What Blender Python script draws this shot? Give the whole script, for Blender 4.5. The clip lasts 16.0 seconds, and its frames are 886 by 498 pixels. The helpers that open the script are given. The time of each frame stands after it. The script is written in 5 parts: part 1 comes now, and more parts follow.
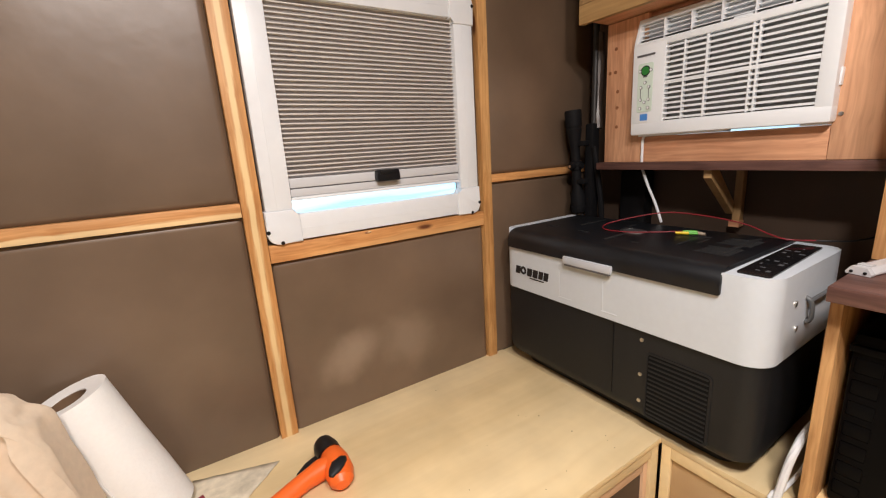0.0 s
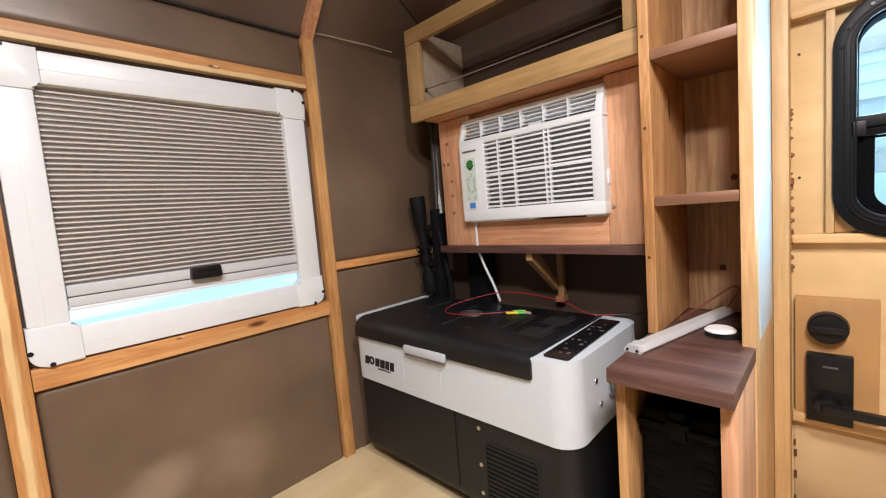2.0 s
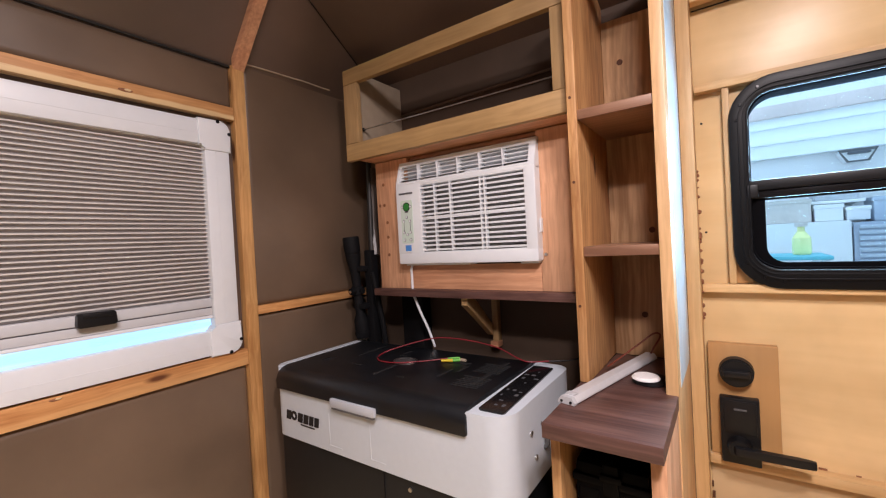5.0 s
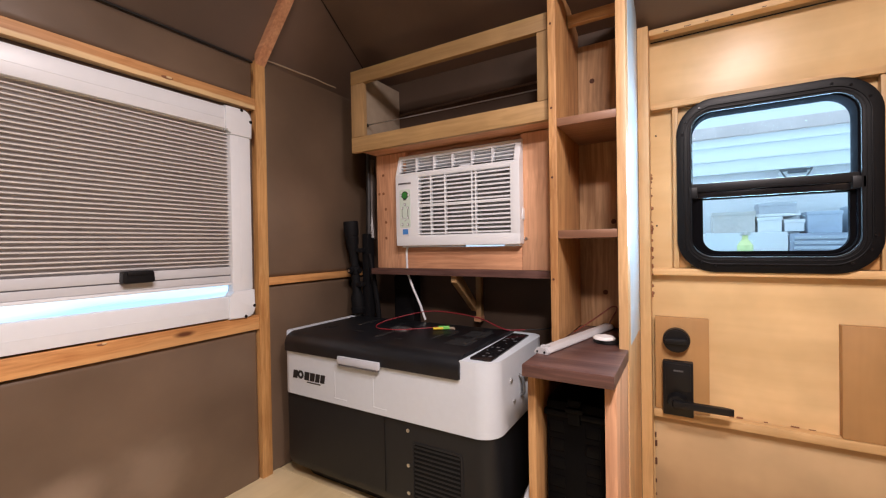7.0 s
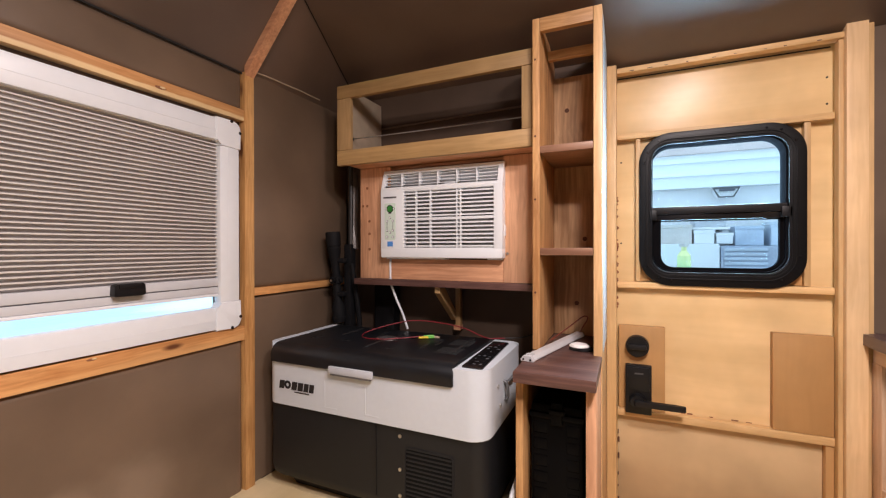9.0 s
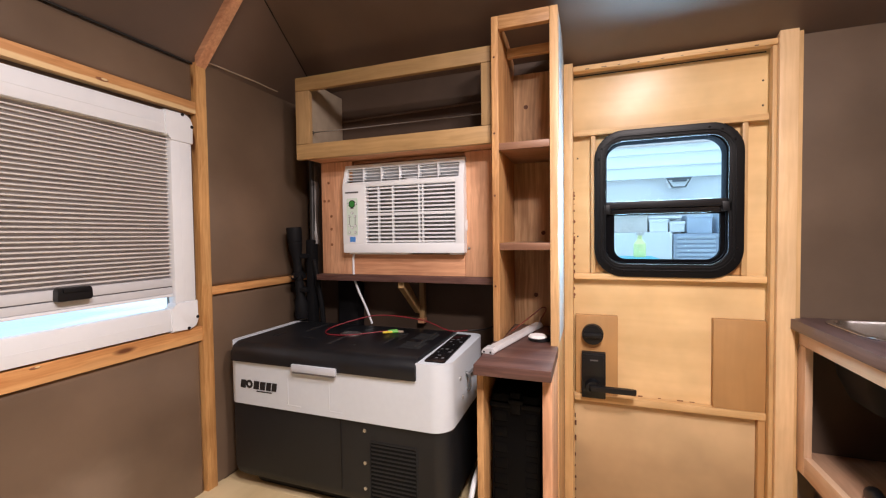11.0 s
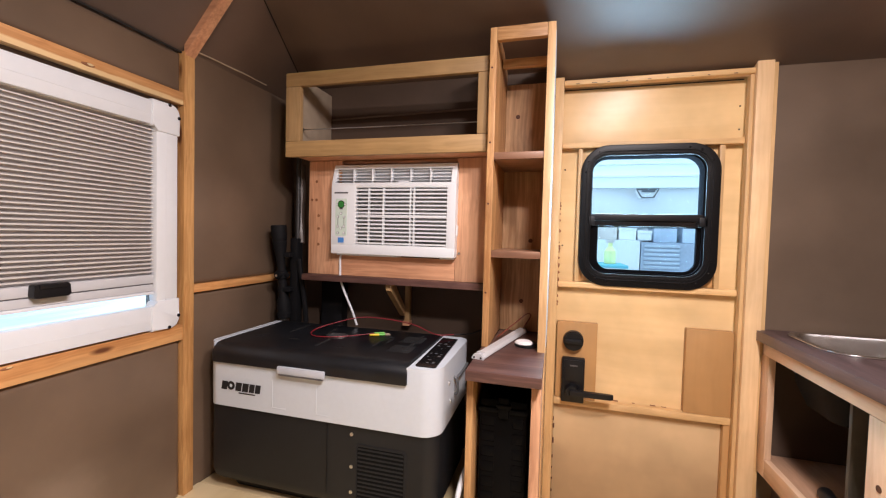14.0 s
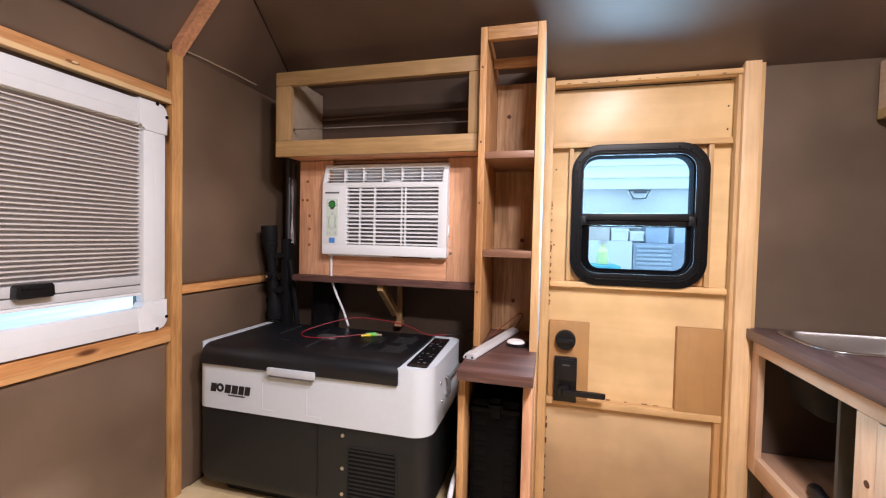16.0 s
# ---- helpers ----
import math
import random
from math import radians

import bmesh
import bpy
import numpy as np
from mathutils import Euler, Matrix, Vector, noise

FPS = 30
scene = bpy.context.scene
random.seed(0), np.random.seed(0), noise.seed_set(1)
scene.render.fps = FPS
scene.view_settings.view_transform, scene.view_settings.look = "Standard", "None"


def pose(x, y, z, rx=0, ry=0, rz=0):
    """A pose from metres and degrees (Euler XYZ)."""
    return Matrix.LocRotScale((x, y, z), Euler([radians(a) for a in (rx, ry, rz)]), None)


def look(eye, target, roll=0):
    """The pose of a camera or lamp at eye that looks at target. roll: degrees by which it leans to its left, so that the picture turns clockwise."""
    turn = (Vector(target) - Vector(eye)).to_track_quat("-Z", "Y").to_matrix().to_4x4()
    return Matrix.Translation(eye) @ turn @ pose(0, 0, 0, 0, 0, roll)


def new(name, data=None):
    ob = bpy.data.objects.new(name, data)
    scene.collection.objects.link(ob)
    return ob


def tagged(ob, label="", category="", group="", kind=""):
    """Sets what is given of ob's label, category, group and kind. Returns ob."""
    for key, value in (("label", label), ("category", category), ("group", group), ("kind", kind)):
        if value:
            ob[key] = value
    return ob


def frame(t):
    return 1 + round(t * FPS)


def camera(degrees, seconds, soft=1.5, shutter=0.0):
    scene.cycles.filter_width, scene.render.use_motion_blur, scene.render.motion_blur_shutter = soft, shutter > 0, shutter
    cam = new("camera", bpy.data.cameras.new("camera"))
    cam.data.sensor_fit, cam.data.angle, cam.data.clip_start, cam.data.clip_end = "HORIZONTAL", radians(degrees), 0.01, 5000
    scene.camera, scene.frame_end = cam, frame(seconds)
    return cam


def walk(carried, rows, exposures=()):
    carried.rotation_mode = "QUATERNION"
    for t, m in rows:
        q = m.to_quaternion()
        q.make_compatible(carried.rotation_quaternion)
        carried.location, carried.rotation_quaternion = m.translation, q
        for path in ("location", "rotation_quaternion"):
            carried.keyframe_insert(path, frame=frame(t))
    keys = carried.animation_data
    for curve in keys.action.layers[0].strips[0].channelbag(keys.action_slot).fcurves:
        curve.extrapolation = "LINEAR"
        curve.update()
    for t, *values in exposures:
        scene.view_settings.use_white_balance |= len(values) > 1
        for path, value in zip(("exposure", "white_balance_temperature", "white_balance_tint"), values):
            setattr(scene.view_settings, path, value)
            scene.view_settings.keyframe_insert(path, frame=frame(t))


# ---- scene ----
cam = camera(94.4, 16.0, soft=1.2)
PATH = [
    (0, (-0.016, 0.017, 1.14), (1.011, 1.669, 0.673), -3.6),
    (0.5, (0.091, -0.045, 1.171), (1.234, 1.559, 0.821), -4.2),
    (1, (0.132, -0.071, 1.183), (1.399, 1.454, 0.917), -4.5),
    (1.5, (0.137, -0.07, 1.177), (1.497, 1.379, 0.955), -4.6),
    (2, (0.155, -0.076, 1.186), (1.589, 1.306, 1.008), -4.6),
    (2.5, (0.175, -0.062, 1.209), (1.668, 1.263, 1.076), -4.8),
    (3, (0.184, -0.028, 1.225), (1.715, 1.256, 1.138), -4.9),
    (3.5, (0.188, -0.057, 1.233), (1.758, 1.181, 1.186), -4.5),
    (4, (0.185, -0.082, 1.228), (1.791, 1.109, 1.178), -4.0),
    (4.5, (0.207, -0.081, 1.21), (1.845, 1.065, 1.172), -3.5),
    (5, (0.184, -0.058, 1.208), (1.827, 1.082, 1.182), -3.1),
    (7.3, (-0.066, -0.114, 1.124), (1.674, 0.87, 1.105), -0.7),
    (7.5, (-0.098, -0.138, 1.111), (1.66, 0.815, 1.09), -0.7),
    (8, (-0.104, -0.128, 1.146), (1.684, 0.767, 1.127), -0.6),
    (8.5, (-0.1, -0.062, 1.175), (1.707, 0.795, 1.175), -0.4),
    (9, (-0.124, -0.03, 1.185), (1.701, 0.787, 1.179), -0.1),
    (9.5, (-0.128, -0.052, 1.189), (1.713, 0.729, 1.196), 0.0),
    (10, (-0.125, -0.065, 1.197), (1.732, 0.679, 1.197), -0.2),
    (10.2, (-0.124, -0.07, 1.204), (1.738, 0.659, 1.182), -0.3),
    (12.5, (-0.154, 0.005, 1.212), (1.752, 0.608, 1.151), -0.3),
    (13, (-0.155, 0.008, 1.219), (1.758, 0.588, 1.151), 0.5),
    (13.5, (-0.162, 0.003, 1.224), (1.763, 0.542, 1.159), 1.2),
    (14, (-0.163, 0.012, 1.23), (1.765, 0.542, 1.159), 1.5),
    (14.5, (-0.163, 0.009, 1.228), (1.772, 0.512, 1.165), 1.5),
    (15, (-0.157, -0.01, 1.229), (1.781, 0.481, 1.173), 1.3),
    (15.5, (-0.157, -0.008, 1.227), (1.78, 0.486, 1.174), 1.2),
    (16, (-0.157, 0.004, 1.222), (1.778, 0.507, 1.162), 1.3),
]
walk(cam, [(t, look(eye, target, roll)) for t, eye, target, roll in PATH],
     exposures=[(0.0, -0.14, 6750, 11), (1.0, 0.0, 6600, 10), (2.0, -0.03, 6420, 10), (3.5, -0.25, 6520, 19), (5.0, -0.30, 6550, 20), (8.0, -0.27, 6820, 20), (9.5, -0.17, 6780, 19), (12.5, -0.07, 6700, 18), (14.0, -0.03, 6600, 18), (16.0, 0.0, 6300, 18)])

# ---- world and lamps ----
world = bpy.data.worlds.new("world")
scene.world = world
world.use_nodes = True
wbg = world.node_tree.nodes["Background"]
wbg.inputs["Color"].default_value = (0.50, 0.80, 1.0, 1)
wbg.inputs["Strength"].default_value = 2.3


def area_lamp(name, eye, target, size, power, colour, size_y=None):
    d = bpy.data.lights.new(name, "AREA")
    d.shape = "RECTANGLE" if size_y else "DISK"
    d.size = size
    if size_y:
        d.size_y = size_y
    d.energy = power
    d.color = colour
    ob = new(name, d)
    ob.matrix_world = look(eye, target)
    return ob


WARM = (1.0, 0.935, 0.915)
area_lamp("ceiling_lamp_light", (0.22, -0.37, 2.135), (0.22, -0.35, 0), 0.20, 30.0, WARM)
area_lamp("rear_lamp_light", (-0.24, -0.30, 2.150), (-0.22, -0.20, 0), 0.20, 34.0, WARM)
area_lamp("door_window_daylight", (1.62, -0.30, 1.33), (0.0, -0.10, 1.25), 0.36, 26.0, (0.42, 0.77, 1.0), 0.40)


# ---- materials ----
def mat(name):
    m = bpy.data.materials.new(name)
    m.use_nodes = True
    return m, m.node_tree.nodes, m.node_tree.links, m.node_tree.nodes["Principled BSDF"]


def ramp(nodes, stops):
    r = nodes.new("ShaderNodeValToRGB")
    e = r.color_ramp.elements
    e[0].position, e[0].color = stops[0][0], (*stops[0][1], 1)
    e[1].position, e[1].color = stops[-1][0], (*stops[-1][1], 1)
    for p, c in stops[1:-1]:
        k = e.new(p)
        k.color = (*c, 1)
    return r


def coords(nodes, links, scale):
    """Object coordinates, moved by the object's own random number."""
    tc = nodes.new("ShaderNodeTexCoord")
    info = nodes.new("ShaderNodeObjectInfo")
    mul = nodes.new("ShaderNodeMath")
    mul.operation = "MULTIPLY"
    mul.inputs[1].default_value = 7.3
    links.new(info.outputs["Random"], mul.inputs[0])
    add = nodes.new("ShaderNodeVectorMath")
    links.new(tc.outputs["Object"], add.inputs[0])
    links.new(mul.outputs[0], add.inputs[1])
    mp = nodes.new("ShaderNodeMapping")
    mp.inputs["Scale"].default_value = scale
    links.new(add.outputs[0], mp.inputs["Vector"])
    return mp.outputs["Vector"], add.outputs[0], info


def plain(name, colour, rough=0.5, metal=0.0, vary=0.12, scale=35.0, bump=0.05, spec=0.5):
    m, n, l, b = mat(name)
    vec, _, _ = coords(n, l, (1, 1, 1))
    nz = n.new("ShaderNodeTexNoise")
    nz.inputs["Scale"].default_value = scale
    nz.inputs["Detail"].default_value = 4
    l.new(vec, nz.inputs["Vector"])
    big = n.new("ShaderNodeTexNoise")
    big.inputs["Scale"].default_value = scale * 0.12
    l.new(vec, big.inputs["Vector"])
    avg = n.new("ShaderNodeMath")
    avg.operation = "ADD"
    l.new(nz.outputs["Fac"], avg.inputs[0])
    l.new(big.outputs["Fac"], avg.inputs[1])
    half = n.new("ShaderNodeMath")
    half.operation = "MULTIPLY"
    half.inputs[1].default_value = 0.5
    l.new(avg.outputs[0], half.inputs[0])
    r = ramp(n, [(0.3, tuple(c * (1 - vary) for c in colour)), (0.7, tuple(min(1, c * (1 + vary)) for c in colour))])
    l.new(half.outputs[0], r.inputs["Fac"])
    l.new(r.outputs["Color"], b.inputs["Base Color"])
    b.inputs["Roughness"].default_value = rough
    b.inputs["Metallic"].default_value = metal
    b.inputs["Specular IOR Level"].default_value = spec
    if bump:
        bp = n.new("ShaderNodeBump")
        bp.inputs["Strength"].default_value = bump
        bp.inputs["Distance"].default_value = 0.002
        l.new(nz.outputs["Fac"], bp.inputs["Height"])
        l.new(bp.outputs["Normal"], b.inputs["Normal"])
    return m


def wood(name, dark, light, axis="z", grain=34.0, rough=0.5, knots=0.0, contrast=1.0, streak=None, figure=0.5, core=None, spec=0.5):
    """Timber with the grain along one axis: fine fibres, wider growth bands and a few knots."""
    m, n, l, b = mat(name)
    k = {"x": (0.045, 1, 1), "y": (1, 0.045, 1), "z": (1, 1, 0.045)}[axis]
    vec, raw, info = coords(n, l, tuple(c * grain for c in k))
    warp = n.new("ShaderNodeTexNoise")
    warp.inputs["Scale"].default_value = 4.0
    l.new(raw, warp.inputs["Vector"])
    wv = n.new("ShaderNodeVectorMath")
    wv.operation = "SCALE"
    wv.inputs["Scale"].default_value = 1.1 * grain / 34
    l.new(warp.outputs["Color"], wv.inputs[0])
    sm = n.new("ShaderNodeVectorMath")
    l.new(vec, sm.inputs[0])
    l.new(wv.outputs[0], sm.inputs[1])
    fine = n.new("ShaderNodeTexNoise")
    fine.inputs["Scale"].default_value = 5.0
    fine.inputs["Detail"].default_value = 6
    l.new(sm.outputs[0], fine.inputs["Vector"])
    band = n.new("ShaderNodeTexNoise")
    band.inputs["Scale"].default_value = 0.85
    band.inputs["Detail"].default_value = 2
    l.new(sm.outputs[0], band.inputs["Vector"])
    mix = n.new("ShaderNodeMix")
    mix.inputs["Factor"].default_value = figure
    l.new(fine.outputs["Fac"], mix.inputs["A"])
    l.new(band.outputs["Fac"], mix.inputs["B"])
    mid = tuple((a + c) / 2 for a, c in zip(dark, light))
    w = 0.16 / contrast
    r = ramp(n, [(0.5 - w, dark), (0.5, mid), (0.5 + w, light)])
    l.new(mix.outputs["Result"], r.inputs["Fac"])
    col = r.outputs["Color"]
    if streak:
        st = n.new("ShaderNodeTexNoise")
        st.inputs["Scale"].default_value = 0.42
        l.new(sm.outputs[0], st.inputs["Vector"])
        sr = ramp(n, [(0.50, (0, 0, 0)), (0.58, (1, 1, 1))])
        l.new(st.outputs["Fac"], sr.inputs["Fac"])
        sx = n.new("ShaderNodeMix")
        sx.data_type = "RGBA"
        sx.blend_type = "MIX"
        l.new(sr.outputs["Color"], sx.inputs["Factor"])
        l.new(col, sx.inputs["A"])
        sx.inputs["B"].default_value = (*streak, 1)
        mm = n.new("ShaderNodeMix")
        mm.data_type = "RGBA"
        mm.inputs["Factor"].default_value = 0.55
        l.new(col, mm.inputs["A"])
        l.new(sx.outputs["Result"], mm.inputs["B"])
        col = mm.outputs["Result"]
    if core:
        # pale sapwood band along the middle of the board: (axis, centre, half width, colour)
        tco = n.new("ShaderNodeTexCoord")
        sep = n.new("ShaderNodeSeparateXYZ")
        l.new(tco.outputs["Object"], sep.inputs[0])
        off = n.new("ShaderNodeMath")
        off.operation = "SUBTRACT"
        off.inputs[1].default_value = core[1]
        l.new(sep.outputs[core[0]], off.inputs[0])
        ab = n.new("ShaderNodeMath")
        ab.operation = "ABSOLUTE"
        l.new(off.outputs[0], ab.inputs[0])
        wob = n.new("ShaderNodeMath")
        wob.operation = "MULTIPLY_ADD"
        wob.inputs[1].default_value = -0.010
        l.new(fine.outputs["Fac"], wob.inputs[0])
        l.new(ab.outputs[0], wob.inputs[2])
        cr = ramp(n, [(core[2] - 0.006, (1, 1, 1)), (core[2], (0, 0, 0))])
        l.new(wob.outputs[0], cr.inputs["Fac"])
        cx_ = n.new("ShaderNodeMix")
        cx_.data_type = "RGBA"
        l.new(cr.outputs["Color"], cx_.inputs["Factor"])
        l.new(col, cx_.inputs["A"])
        cx_.inputs["B"].default_value = (*core[3], 1)
        col = cx_.outputs["Result"]
    if knots:
        vo = n.new("ShaderNodeTexVoronoi")
        kv = {"x": (2.6, 9, 9), "y": (9, 2.6, 9), "z": (9, 9, 2.6)}[axis]
        mp = n.new("ShaderNodeMapping")
        mp.inputs["Scale"].default_value = kv
        l.new(raw, mp.inputs["Vector"])
        l.new(mp.outputs["Vector"], vo.inputs["Vector"])
        vo.inputs["Scale"].default_value = 1.0
        kr = ramp(n, [(knots * 0.55, (1, 1, 1)), (knots, (0, 0, 0))])
        l.new(vo.outputs["Distance"], kr.inputs["Fac"])
        kx = n.new("ShaderNodeMix")
        kx.data_type = "RGBA"
        l.new(kr.outputs["Color"], kx.inputs["Factor"])
        l.new(col, kx.inputs["A"])
        kx.inputs["B"].default_value = (dark[0] * 0.30, dark[1] * 0.22, dark[2] * 0.2, 1)
        col = kx.outputs["Result"]
    hs = n.new("ShaderNodeHueSaturation")
    mr = n.new("ShaderNodeMapRange")
    mr.inputs["To Min"].default_value = 0.86
    mr.inputs["To Max"].default_value = 1.12
    l.new(info.outputs["Random"], mr.inputs["Value"])
    bl = n.new("ShaderNodeTexNoise")
    bl.inputs["Scale"].default_value = 6.5
    bl.inputs["Detail"].default_value = 3
    l.new(raw, bl.inputs["Vector"])
    bm_ = n.new("ShaderNodeMapRange")
    bm_.inputs["From Min"].default_value = 0.3
    bm_.inputs["From Max"].default_value = 0.7
    bm_.inputs["To Min"].default_value = 0.89
    bm_.inputs["To Max"].default_value = 1.09
    l.new(bl.outputs["Fac"], bm_.inputs["Value"])
    vm = n.new("ShaderNodeMath")
    vm.operation = "MULTIPLY"
    l.new(mr.outputs["Result"], vm.inputs[0])
    l.new(bm_.outputs["Result"], vm.inputs[1])
    l.new(vm.outputs[0], hs.inputs["Value"])
    l.new(col, hs.inputs["Color"])
    l.new(hs.outputs["Color"], b.inputs["Base Color"])
    b.inputs["Roughness"].default_value = rough
    b.inputs["Specular IOR Level"].default_value = spec
    bp = n.new("ShaderNodeBump")
    bp.inputs["Strength"].default_value = 0.12
    bp.inputs["Distance"].default_value = 0.0015
    l.new(fine.outputs["Fac"], bp.inputs["Height"])
    l.new(bp.outputs["Normal"], b.inputs["Normal"])
    return m


def glowing(name, colour, strength):
    m, n, l, b = mat(name)
    b.inputs["Base Color"].default_value = (*colour, 1)
    b.inputs["Emission Color"].default_value = (*colour, 1)
    b.inputs["Emission Strength"].default_value = strength
    return m


def clear_glass(name, tint, gloss=0.08):
    m, n, l, b = mat(name)
    n.remove(b)
    out = n["Material Output"]
    tr = n.new("ShaderNodeBsdfTransparent")
    tr.inputs["Color"].default_value = (*tint, 1)
    gl = n.new("ShaderNodeBsdfGlossy")
    gl.inputs["Roughness"].default_value = 0.02
    mx = n.new("ShaderNodeMixShader")
    fr = n.new("ShaderNodeFresnel")
    fr.inputs["IOR"].default_value = 1.45
    l.new(fr.outputs["Fac"], mx.inputs["Fac"])
    l.new(tr.outputs[0], mx.inputs[1])
    l.new(gl.outputs[0], mx.inputs[2])
    l.new(mx.outputs[0], out.inputs["Surface"])
    return m


def vinyl(name, colour, spec=0.42, r0=0.38, glare_spots=()):
    """Foam-backed fabric: a fine weave, faint patchy tone, a soft sheen and, if given, painted glare spots."""
    m, n, l, b = mat(name)
    vec, raw, info = coords(n, l, (1, 1, 1))
    weave = n.new("ShaderNodeTexNoise")
    weave.inputs["Scale"].default_value = 420
    weave.inputs["Detail"].default_value = 2
    l.new(vec, weave.inputs["Vector"])
    patch = n.new("ShaderNodeTexNoise")
    patch.inputs["Scale"].default_value = 3.2
    patch.inputs["Detail"].default_value = 5
    l.new(vec, patch.inputs["Vector"])
    r = ramp(n, [(0.32, tuple(c * 0.80 for c in colour)), (0.5, colour), (0.70, tuple(c * 1.24 for c in colour))])
    l.new(patch.outputs["Fac"], r.inputs["Fac"])
    col = r.outputs["Color"]
    for cx_, cz_, rx_, rz_, amount in glare_spots:
        # a scuffed spot with its glare painted pale: centre, half sizes and strength, in the panel's own plane
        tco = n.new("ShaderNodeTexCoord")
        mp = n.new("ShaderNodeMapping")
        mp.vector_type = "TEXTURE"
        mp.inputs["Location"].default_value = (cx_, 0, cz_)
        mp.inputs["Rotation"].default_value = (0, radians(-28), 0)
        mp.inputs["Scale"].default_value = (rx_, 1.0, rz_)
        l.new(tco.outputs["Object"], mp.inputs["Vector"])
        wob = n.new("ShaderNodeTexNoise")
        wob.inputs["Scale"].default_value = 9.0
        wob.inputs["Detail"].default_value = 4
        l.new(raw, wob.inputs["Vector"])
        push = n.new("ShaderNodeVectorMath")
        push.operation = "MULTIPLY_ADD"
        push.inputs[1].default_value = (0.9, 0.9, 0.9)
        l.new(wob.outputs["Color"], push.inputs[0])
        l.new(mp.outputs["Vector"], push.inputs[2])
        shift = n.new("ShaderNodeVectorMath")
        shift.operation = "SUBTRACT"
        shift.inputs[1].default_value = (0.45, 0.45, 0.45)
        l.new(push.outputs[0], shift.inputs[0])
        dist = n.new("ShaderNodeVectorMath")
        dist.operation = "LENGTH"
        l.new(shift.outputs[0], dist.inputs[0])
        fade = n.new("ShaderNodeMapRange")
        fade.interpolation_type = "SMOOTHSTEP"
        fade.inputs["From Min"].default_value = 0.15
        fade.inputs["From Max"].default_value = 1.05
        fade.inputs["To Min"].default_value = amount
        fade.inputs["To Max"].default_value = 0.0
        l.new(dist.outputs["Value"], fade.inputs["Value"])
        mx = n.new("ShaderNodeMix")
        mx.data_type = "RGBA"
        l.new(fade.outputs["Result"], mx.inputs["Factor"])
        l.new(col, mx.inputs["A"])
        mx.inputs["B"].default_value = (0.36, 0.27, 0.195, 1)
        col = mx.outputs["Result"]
    l.new(col, b.inputs["Base Color"])
    rr = n.new("ShaderNodeMapRange")
    rr.inputs["To Min"].default_value = r0
    rr.inputs["To Max"].default_value = r0 + 0.14
    l.new(patch.outputs["Fac"], rr.inputs["Value"])
    l.new(rr.outputs["Result"], b.inputs["Roughness"])
    b.inputs["Specular IOR Level"].default_value = spec
    b1 = n.new("ShaderNodeBump")
    b1.inputs["Strength"].default_value = 0.10
    b1.inputs["Distance"].default_value = 0.0006
    l.new(weave.outputs["Fac"], b1.inputs["Height"])
    b2 = n.new("ShaderNodeBump")
    b2.inputs["Strength"].default_value = 0.20
    b2.inputs["Distance"].default_value = 0.02
    l.new(patch.outputs["Fac"], b2.inputs["Height"])
    l.new(b1.outputs["Normal"], b2.inputs["Normal"])
    l.new(b2.outputs["Normal"], b.inputs["Normal"])
    return m


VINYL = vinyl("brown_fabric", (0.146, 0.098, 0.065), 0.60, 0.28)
# two scuffed spots whose glare is mixed into the base colour
VINYL_GLARE = vinyl("brown_fabric_with_glare", (0.146, 0.098, 0.065), 0.60, 0.28, ((-0.162, -0.070, 0.13, 0.085, 0.66), (0.026, -0.066, 0.12, 0.12, 0.42)))
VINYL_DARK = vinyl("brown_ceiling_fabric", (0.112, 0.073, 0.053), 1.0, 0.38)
# same brown fabric, colour lowered to carry the weaker light on this wall
VINYL_END_DIM = vinyl("dimmed_door_wall_fabric", (0.118, 0.081, 0.055), 0.5, 0.34)
# darkened further for the shade under the ledge; also lines bay and bench front
VINYL_DIM = vinyl("dimmed_brown_fabric", (0.088, 0.059, 0.042), 0.3, 0.45)
BATTEN_Z = wood("cedar_batten_upright", (0.46, 0.20, 0.06), (0.70, 0.37, 0.135), "z", knots=0.08, core=("X", -0.001, 0.0045, (0.82, 0.60, 0.31)))
BATTEN_X = wood("cedar_batten_along", (0.46, 0.20, 0.065), (0.70, 0.37, 0.15), "x", knots=0.09, core=("Z", -0.012, 0.003, (0.80, 0.57, 0.30)))
BATTEN_Z2 = wood("plain_batten_upright", (0.46, 0.21, 0.065), (0.72, 0.41, 0.16), "z", knots=0.10, contrast=1.2, streak=(0.74, 0.48, 0.22))
BATTEN_X2 = wood("plain_batten_along", (0.44, 0.18, 0.055), (0.70, 0.36, 0.135), "x", knots=0.10, contrast=1.2, streak=(0.72, 0.42, 0.18))
CEDAR_Z = wood("cedar_board_upright", (0.47, 0.232, 0.125), (0.71, 0.40, 0.232), "z", grain=26, knots=0.12, contrast=1.35)
CEDAR_Y = wood("cedar_board_across", (0.49, 0.228, 0.12), (0.72, 0.39, 0.22), "y", grain=26, knots=0.10, contrast=1.35)
FIR_Z = wood("fir_upright", (0.38, 0.175, 0.062), (0.64, 0.365, 0.155), "z", grain=30, knots=0.10, contrast=1.35)
FIR_Y = wood("fir_across", (0.40, 0.20, 0.075), (0.64, 0.38, 0.17), "y", grain=30, knots=0.08, contrast=1.35)
POPLAR_Y = wood("poplar_across", (0.33, 0.195, 0.075), (0.53, 0.335, 0.145), "y", grain=22, contrast=0.8, streak=(0.40, 0.31, 0.10))
